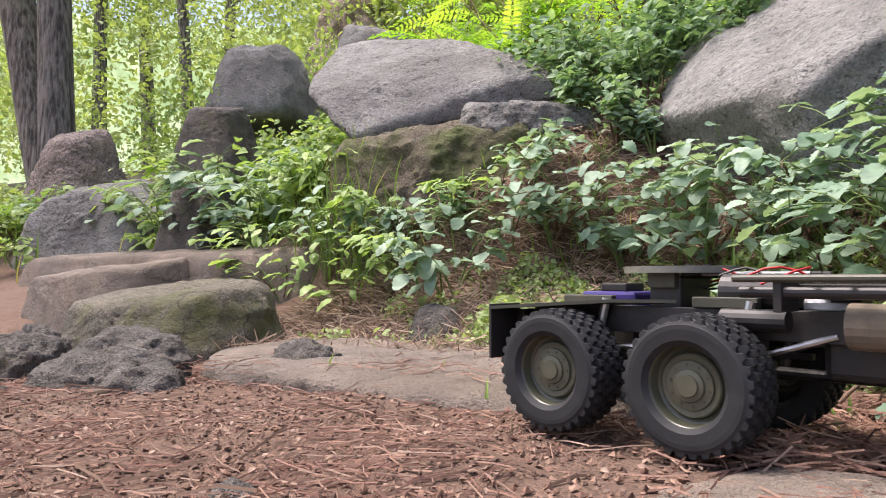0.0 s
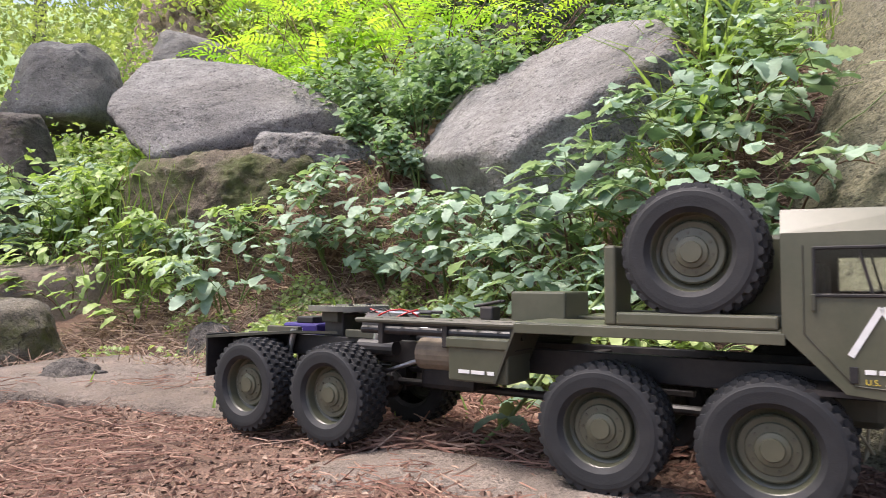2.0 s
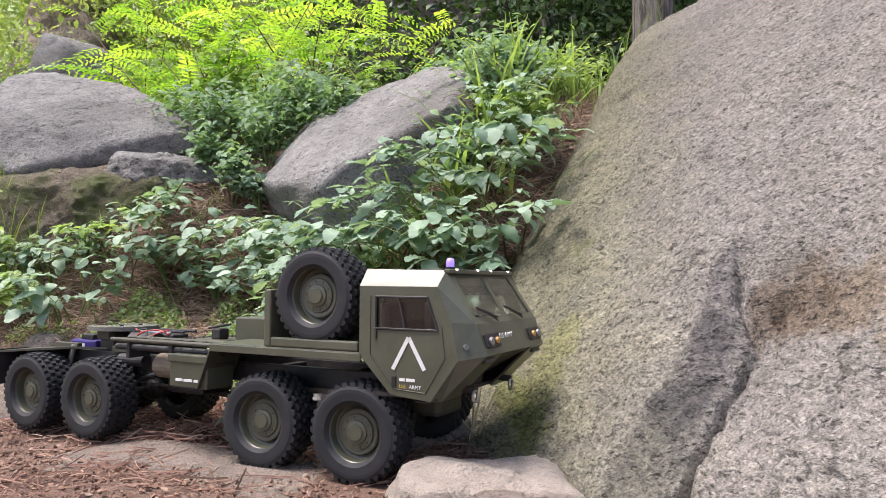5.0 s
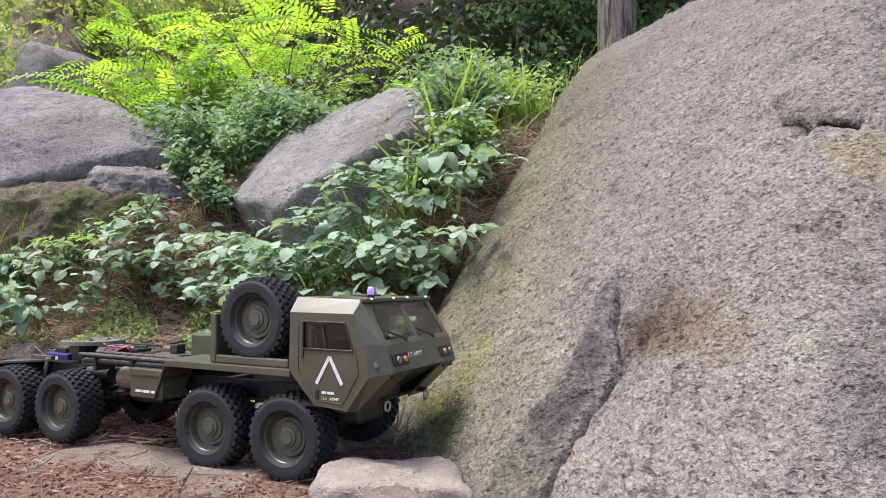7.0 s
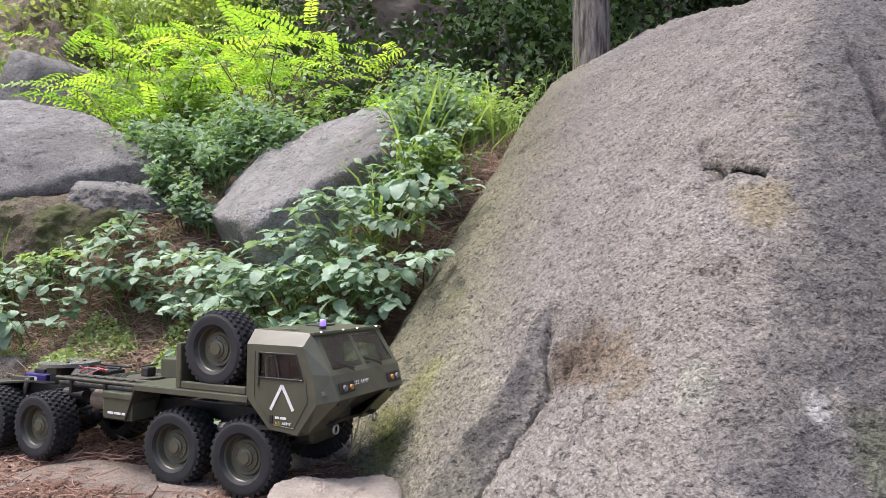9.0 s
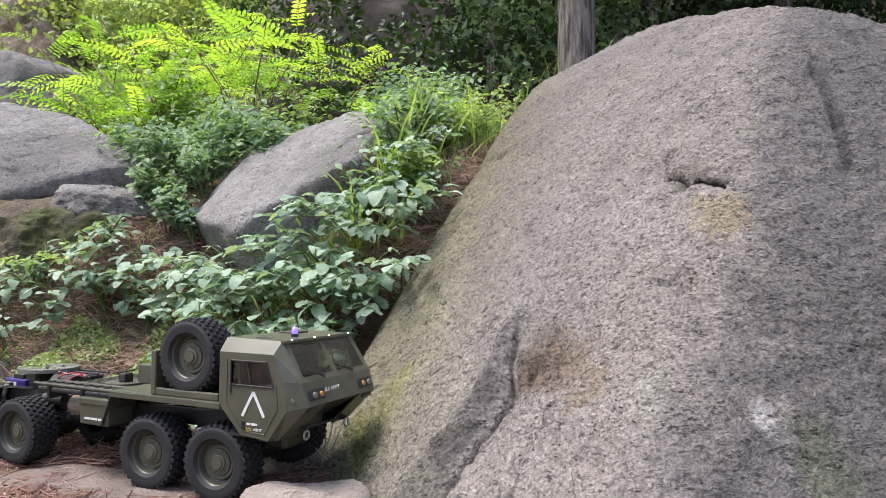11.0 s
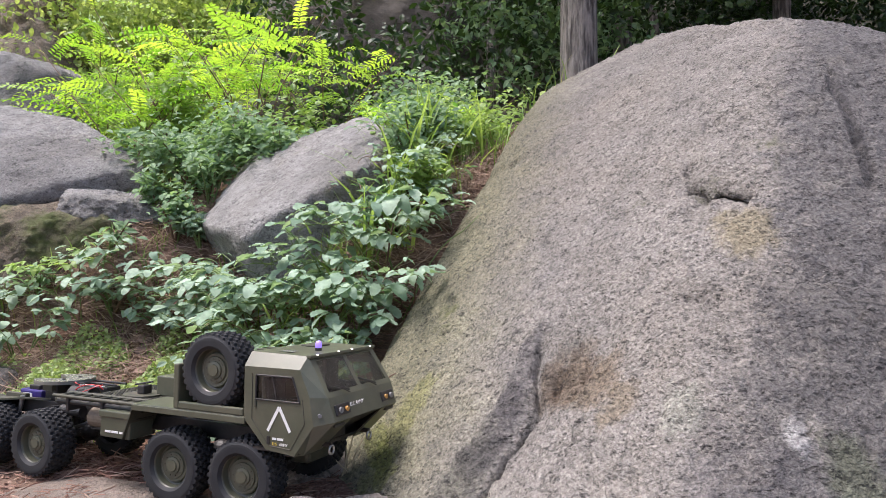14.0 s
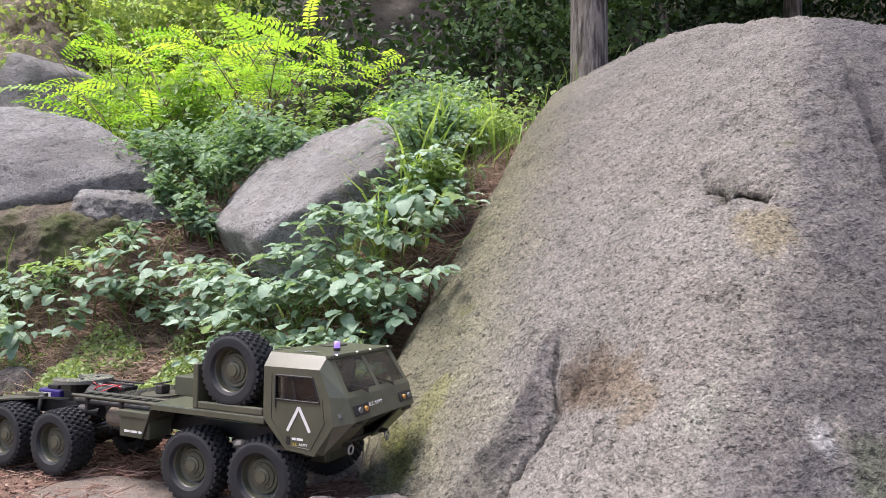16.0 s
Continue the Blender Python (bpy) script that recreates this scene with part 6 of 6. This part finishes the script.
def grass(label, at, n, radius, height, mat, seed, lean=0.6, wide=0.0022):
    r = random.Random(seed)
    chunks = []
    for k in range(n):
        x, y = at[0] + r.gauss(0, radius), at[1] + r.gauss(0, radius)
        z = top_z(x, y)
        a, L, ln = r.uniform(0, 6.28), height * r.uniform(0.5, 1.2), lean * r.uniform(0.3, 1.0)
        w = wide * r.uniform(0.6, 1.5)
        side = Vector((-math.sin(a), math.cos(a), 0)) * w
        pr = [Vector((x, y, z - 0.003)) + Vector((math.cos(a), math.sin(a), 0)) * (ln * L * s * s) + Vector((0, 0, L * (s - 0.35 * ln * s * s))) for s in (0, 0.35, 0.7, 1.0)]
        vs, fs = [], []
        for i2, p in enumerate(pr):
            k2 = (1, 0.9, 0.6, 0.08)[i2]
            vs += [p - side * k2, p + Vector((math.cos(a), math.sin(a), 0)) * w * 0.5 * k2, p + side * k2]
            if i2:
                b = 3 * (i2 - 1)
                fs += [(b, b + 1, b + 4, b + 3), (b + 1, b + 2, b + 5, b + 4)]
        chunks.append((vs, fs))
    v, f = join_data(chunks)
    return tagged(part("grass", mesh_of("grass", v, f, mat, True), None), label, "grass", "grass tufts", "stuff")


for i, (x, y, n, rad, h) in enumerate([(-0.98, 1.62, 160, 0.06, 0.22), (-0.85, 1.60, 120, 0.06, 0.18), (-1.1, 1.85, 110, 0.06, 0.22), (0.62, 1.55, 90, 0.07, 0.20), (0.76, 1.68, 110, 0.10, 0.14), (0.93, 1.95, 120, 0.12, 0.12), (0.10, 1.30, 60, 0.08, 0.16), (0.35, 1.25, 60, 0.08, 0.18), (0.30, 1.0, 50, 0.08, 0.14), (-0.3, 1.15, 80, 0.12, 0.06), (0.05, 1.05, 160, 0.14, 0.05), (-0.6, 2.5, 90, 0.1, 0.3), (-1.5, 2.2, 160, 0.2, 0.18), (-2.6, 2.5, 200, 0.35, 0.2)]):
    grass("tuft of thin green and straw-coloured grass", (x, y), n, rad, h, GRASS_LEAF, 500 + i)
for i, (x, y, n, rad, h) in enumerate([(0.55, 1.34, 40, 0.05, 0.28), (0.60, 1.46, 40, 0.05, 0.28), (0.48, 1.20, 30, 0.05, 0.24), (0.66, 1.62, 26, 0.06, 0.26), (0.36, 1.15, 14, 0.06, 0.20), (0.50, 1.18, 14, 0.05, 0.20), (0.74, 1.74, 30, 0.08, 0.20)]):
    grass("tuft of broad-bladed bright green grass among brambles", (x, y), n, rad, h, YOUNG_LEAF, 540 + i, 0.9, 0.0052)


for i, (x, y, n, rad, h) in enumerate([(-0.28, 1.58, 90, 0.08, 0.09), (-0.02, 1.50, 90, 0.07, 0.10), (0.16, 1.08, 80, 0.09, 0.09), (0.38, 1.22, 90, 0.08, 0.14), (-0.45, 1.40, 110, 0.12, 0.05), (-0.66, 1.62, 80, 0.08, 0.10), (0.62, 1.30, 60, 0.05, 0.14)]):
    grass("thin bright grass growing through the needle litter", (x, y), n, rad, h, GRASS_LEAF, 570 + i, 0.9, 0.0016)
grass("pale broad sword-shaped leaves rising from the brambles", (0.56, 1.47), 9, 0.025, 0.27, YOUNG_LEAF, 560, 0.5, 0.011)


def slivers(name, label, mat, places, length, thick, tilt, category, parent=None):
    """Dry needles: three-sided slivers, bent once, lying every way."""
    P0 = np.asarray(places, float)
    n = len(P0)
    a = rng.uniform(0, 2 * math.pi, n)
    el = rng.normal(0, tilt, n)
    L = length * rng.uniform(0.5, 1.2, n)
    d = np.stack([np.cos(a) * np.cos(el), np.sin(a) * np.cos(el), np.sin(el)], 1)
    s = np.stack([-np.sin(a), np.cos(a), 0 * a], 1)
    u = np.cross(d, s)
    bend = s * (rng.normal(0, 0.06, n) * L)[:, None] + u * (rng.normal(0, 0.04, n) * L)[:, None]
    tri = [s * thick * 0.5 - u * 0.3 * thick, -s * thick * 0.5 - u * 0.3 * thick, u * 0.6 * thick]
    v = np.stack([c + o for c in (P0 - d * (L / 2)[:, None], P0 + bend, P0 + d * (L / 2)[:, None]) for o in tri], 1).reshape(-1, 3)
    o = np.arange(n)[:, None] * 9
    q = np.array([[r * 3 + k, r * 3 + (k + 1) % 3, r * 3 + 3 + (k + 1) % 3, r * 3 + 3 + k] for r in range(2) for k in range(3)])
    f = (o[:, :, None] + q[None]).reshape(-1, 4)
    return tagged(part(name, mesh_of(name, v.tolist(), f.tolist(), mat), None, parent), label, category, kind="stuff")


def scatter(n, xr, yr, lift, mask=None):
    out = []
    while len(out) < n:
        x, y = rng.uniform(*xr), rng.uniform(*yr)
        if mask is not None and not mask(x, y):
            continue
        if float(rock_height(np.array(x), np.array(y))) > ground_z(x, y) + 0.01:
            continue
        out.append((x, y, ground_exact(x, y) + lift * rng.random()))
    return out


def clumpy(x, y):
    return noise.noise(Vector((x * 6, y * 6, 8.8))) + 0.35 > rng.random() * 0.9


slivers("pine_needles", "red-brown dry pine needles strewn over the path", NEEDLE, scatter(8000, (-1.5, 0.75), (0.02, 1.15), 0.006, clumpy), 0.046, 0.0011, 0.12, "pine needles")
slivers("pine_needles", "thick red-brown needle litter at the rock's foot", NEEDLE, scatter(4200, (-0.05, 0.66), (0.55, 1.05), 0.014), 0.06, 0.0015, 0.22, "pine needles")
slivers("pine_needles", "tangled dry pine needles hanging on the bank", BANK_NEEDLE, scatter(15000, (-0.95, 0.9), (1.02, 1.85), 0.035), 0.085, 0.0017, 0.38, "pine needles")
slab_spots = [(x, y, 0.031 - 0.0045 * abs(rng.normal())) for x, y in zip(rng.uniform(-0.06, 0.32, 170), rng.uniform(0.28, 0.52, 170))]
slivers("pine_needles", "scattered pine needles on the flat stone slab", NEEDLE, slab_spots, 0.05, 0.0014, 0.06, "pine needles")
slab_spots = [(x, y, 0.058 - 0.012 * abs(rng.normal())) for x, y in zip(rng.uniform(-0.78, -0.08, 420), rng.uniform(0.78, 1.06, 420))]
slivers("pine_needles", "pine needles strewn over the long flat slab", NEEDLE, slab_spots, 0.05, 0.0013, 0.06, "pine needles")
slivers("pine_needles", "sunlit straw-coloured needle litter beside the boulder", BANK_NEEDLE, scatter(4200, (0.66, 1.25), (1.5, 2.7), 0.045), 0.08, 0.0018, 0.4, "pine needles")
slivers("twigs", "thin broken twigs among the needles", BROWN_STEM, scatter(120, (-1.3, 0.6), (0.15, 1.5), 0.008), 0.10, 0.0022, 0.12, "twigs")


def crumbs(name, label, mat, places, size, category):
    P0 = np.asarray(places, float)
    n = len(P0)
    o = np.array([[1, 0, 0], [-1, 0, 0], [0, 1, 0], [0, -1, 0], [0, 0, 0.8], [0, 0, -0.6]])
    r = size * rng.uniform(0.25, 1.0, n) ** 1.6
    v = P0[:, None, :] + (o[None] * rng.uniform(0.6, 1.3, (n, 6, 1)) + rng.normal(0, 0.2, (n, 6, 3))) * r[:, None, None]
    tri = np.array([[0, 2, 4], [2, 1, 4], [1, 3, 4], [3, 0, 4], [2, 0, 5], [1, 2, 5], [3, 1, 5], [0, 3, 5]])
    f = ((np.arange(n) * 6)[:, None, None] + tri[None]).reshape(-1, 3)
    return tagged(part(name, mesh_of(name, v.reshape(-1, 3).tolist(), f.tolist(), mat), None), label, category, kind="stuff")


crumbs("soil_crumbs", "loose crumbs of reddish soil and bark on the path", CRUMB, scatter(30000, (-1.3, 0.75), (0.02, 1.05), 0.003), 0.0043, "soil crumbs")
cloud("dead_leaves", "curled brown dead leaves and bark flakes on the soil", DEAD_LEAF, scatter(1100, (-1.3, 0.75), (0.05, 1.25), 0.005), 0.008, 0.7, category="dead leaves")
cloud("dead_leaves", "brown dead leaves caught on the bank", DEAD_LEAF, scatter(500, (-0.8, 0.9), (1.05, 1.9), 0.03), 0.035, 0.5, category="dead leaves")


# ---- trees and the far wood ----
def tree(label, at, dia, height, lean, mat_leaf, seed, crown_n=3600, crown_r=1.6, crown_h=None, low=0.45):
    r = random.Random(seed)
    z = ground_z(*at)
    t = thing("tree", label, "tree", "trees of the wood", (at[0], at[1], z))
    pts = [Vector((lean[0] * s * height + 0.04 * math.sin(4 * s + seed), lean[1] * s * height, -0.1 + height * s)) for s in np.linspace(0, 1, 12)]
    v, f = tube_data(pts, dia / 2, dia / 5, 16)
    out = []
    for p in v:
        k = 1 + 0.07 * noise.fractal(Vector((p.x * 9, p.y * 9, p.z * 2.5 + seed)), 1, 2, 4)
        c = Vector((lean[0] * p.z, lean[1] * p.z, p.z))
        out.append(c + (p - c) * k)
    part("trunk", mesh_of("trunk", out, f, BARK, True), None, t, "rough grey-brown bark trunk")
    ends = []
    for b in range(7):
        s = low + (1 - low) * b / 6.5
        p = pts[min(11, int(s * 11))]
        a = r.uniform(0, 6.28)
        e = p + Vector((math.cos(a), math.sin(a), 0.35)) * crown_r * r.uniform(0.5, 0.9)
        v, f = tube_data([p, p.lerp(e, 0.5) + Vector((0, 0, 0.1)), e], dia * 0.14, dia * 0.04, 6)
        part("limb", mesh_of("limb", v, f, BARK, True), None, t)
        ends.append(e)
    cl = np.concatenate([blob_points(crown_n // 7, tuple(e), (crown_r * 0.6, crown_r * 0.6, crown_r * 0.4), 0.2) for e in ends])
    cloud("crown", "leafy crown", mat_leaf, cl, 0.085, 0.4, parent=t)
    return t


# some of the dark-leaved trees are added so unseen crowns shade the hillside
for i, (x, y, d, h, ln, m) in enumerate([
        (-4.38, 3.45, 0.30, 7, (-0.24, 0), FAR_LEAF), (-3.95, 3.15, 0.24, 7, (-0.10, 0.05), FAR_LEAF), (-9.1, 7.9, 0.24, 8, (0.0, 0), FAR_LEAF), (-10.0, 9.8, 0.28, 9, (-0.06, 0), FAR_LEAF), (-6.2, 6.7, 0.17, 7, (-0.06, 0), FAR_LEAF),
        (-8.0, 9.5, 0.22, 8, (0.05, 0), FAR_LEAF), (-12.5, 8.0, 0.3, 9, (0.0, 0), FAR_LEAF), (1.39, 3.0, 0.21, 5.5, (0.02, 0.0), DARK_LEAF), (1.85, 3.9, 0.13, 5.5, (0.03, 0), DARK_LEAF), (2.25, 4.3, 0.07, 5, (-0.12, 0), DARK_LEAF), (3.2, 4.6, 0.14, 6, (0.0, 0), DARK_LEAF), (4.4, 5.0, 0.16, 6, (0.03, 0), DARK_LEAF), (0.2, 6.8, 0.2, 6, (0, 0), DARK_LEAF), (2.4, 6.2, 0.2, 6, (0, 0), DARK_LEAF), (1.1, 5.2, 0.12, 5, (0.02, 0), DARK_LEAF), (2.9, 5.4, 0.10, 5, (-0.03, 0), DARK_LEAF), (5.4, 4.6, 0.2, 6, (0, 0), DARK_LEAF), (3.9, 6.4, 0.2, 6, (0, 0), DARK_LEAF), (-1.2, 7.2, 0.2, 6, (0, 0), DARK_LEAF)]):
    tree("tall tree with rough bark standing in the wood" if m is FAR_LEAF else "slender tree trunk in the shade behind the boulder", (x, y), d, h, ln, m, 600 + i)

# the far wood: leaf masses on either hand
def mass(label, mat, blobs, size, n):
    pts = np.concatenate([blob_points(n, c, rad, 0.35) for c, rad in blobs])
    pts = pts[pts[:, 2] > land(pts[:, 0], pts[:, 1]) + 0.03]
    cloud("undergrowth", label, mat, pts, size, 0.4, category="undergrowth")


r0 = random.Random(77)
blobs = []
for k in range(46):
    a = radians(r0.uniform(28, 68))
    d = r0.uniform(6.5, 15)
    x, y = -d * math.sin(a), d * math.cos(a)
    blobs.append(((x, y, ground_z(x, y) + r0.uniform(0.3, 0.30 * d)), (r0.uniform(0.6, 1.5), r0.uniform(0.6, 1.5), r0.uniform(0.4, 1.0))))
for k in range(18):
    x, y = r0.uniform(-6.5, -1.7), r0.uniform(7.4, 10)
    blobs.append(((x, y, ground_z(x, y) + r0.uniform(0.3, 2.4)), (r0.uniform(0.6, 1.2), r0.uniform(0.6, 1.0), r0.uniform(0.4, 0.9))))
for k in range(14):
    x, y = r0.uniform(-3.2, -1.6), r0.uniform(6.4, 7.4)
    blobs.append(((x, y, r0.uniform(2.2, 3.9)), (r0.uniform(0.4, 0.8), 0.5, r0.uniform(0.4, 0.7))))
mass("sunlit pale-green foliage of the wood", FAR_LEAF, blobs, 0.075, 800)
blobs = []
for k in range(34):
    x, y = r0.uniform(-3.4, -0.7), r0.uniform(3.6, 6.5)
    blobs.append(((x, y, ground_z(x, y) + r0.uniform(0.1, 0.75)), (r0.uniform(0.3, 0.6), r0.uniform(0.3, 0.5), r0.uniform(0.2, 0.4))))
for k in range(16):
    x, y = r0.uniform(-4.6, -0.8), r0.uniform(3.6, 5.2)
    blobs.append(((x, y, ground_z(x, y) + r0.uniform(0.1, 0.6)), (r0.uniform(0.3, 0.6), r0.uniform(0.3, 0.5), r0.uniform(0.2, 0.4))))
mass("bright green undergrowth on the hillside", YOUNG_LEAF, blobs, 0.042, 480)
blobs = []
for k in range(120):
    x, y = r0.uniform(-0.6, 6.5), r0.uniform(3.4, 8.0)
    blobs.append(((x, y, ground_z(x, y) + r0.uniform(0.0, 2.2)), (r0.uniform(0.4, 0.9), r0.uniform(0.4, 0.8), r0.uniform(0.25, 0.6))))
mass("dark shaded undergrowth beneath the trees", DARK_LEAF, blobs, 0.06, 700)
# lighter leaf material stands for sun reaching parts of the thicket
blobs = []
for k in range(26):
    x = r0.uniform(0.75, 2.0)
    y = r0.uniform(3.3, 4.3)
    blobs.append(((x, y, ground_z(x, y) + r0.uniform(0.15, 0.75)), (r0.uniform(0.18, 0.35), r0.uniform(0.15, 0.3), r0.uniform(0.08, 0.18))))
mass("half-lit green leaves of bushes behind the boulder", SHRUB_LEAF, blobs, 0.055, 60)


# the hazy wood far beyond the trees: haze painted on a glowing backdrop
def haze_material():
    m, n, l, b = material("painted_hazy_wood", 1.0)
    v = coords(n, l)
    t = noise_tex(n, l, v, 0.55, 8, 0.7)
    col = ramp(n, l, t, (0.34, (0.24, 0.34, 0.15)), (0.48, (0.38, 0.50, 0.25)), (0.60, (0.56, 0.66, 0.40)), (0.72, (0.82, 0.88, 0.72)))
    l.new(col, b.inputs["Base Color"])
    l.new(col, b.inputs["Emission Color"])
    # added glow, for the brightness of the misty distance
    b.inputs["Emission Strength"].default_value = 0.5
    return m


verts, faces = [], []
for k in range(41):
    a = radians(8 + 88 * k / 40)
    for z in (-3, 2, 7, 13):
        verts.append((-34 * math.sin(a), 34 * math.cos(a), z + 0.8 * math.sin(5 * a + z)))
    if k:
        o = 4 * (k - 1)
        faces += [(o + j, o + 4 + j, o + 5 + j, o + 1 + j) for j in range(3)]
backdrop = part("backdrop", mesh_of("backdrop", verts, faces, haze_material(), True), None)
tagged(backdrop, "glowing backdrop painted as a hazy sunlit wood far beyond the trees", "backdrop", kind="structure")
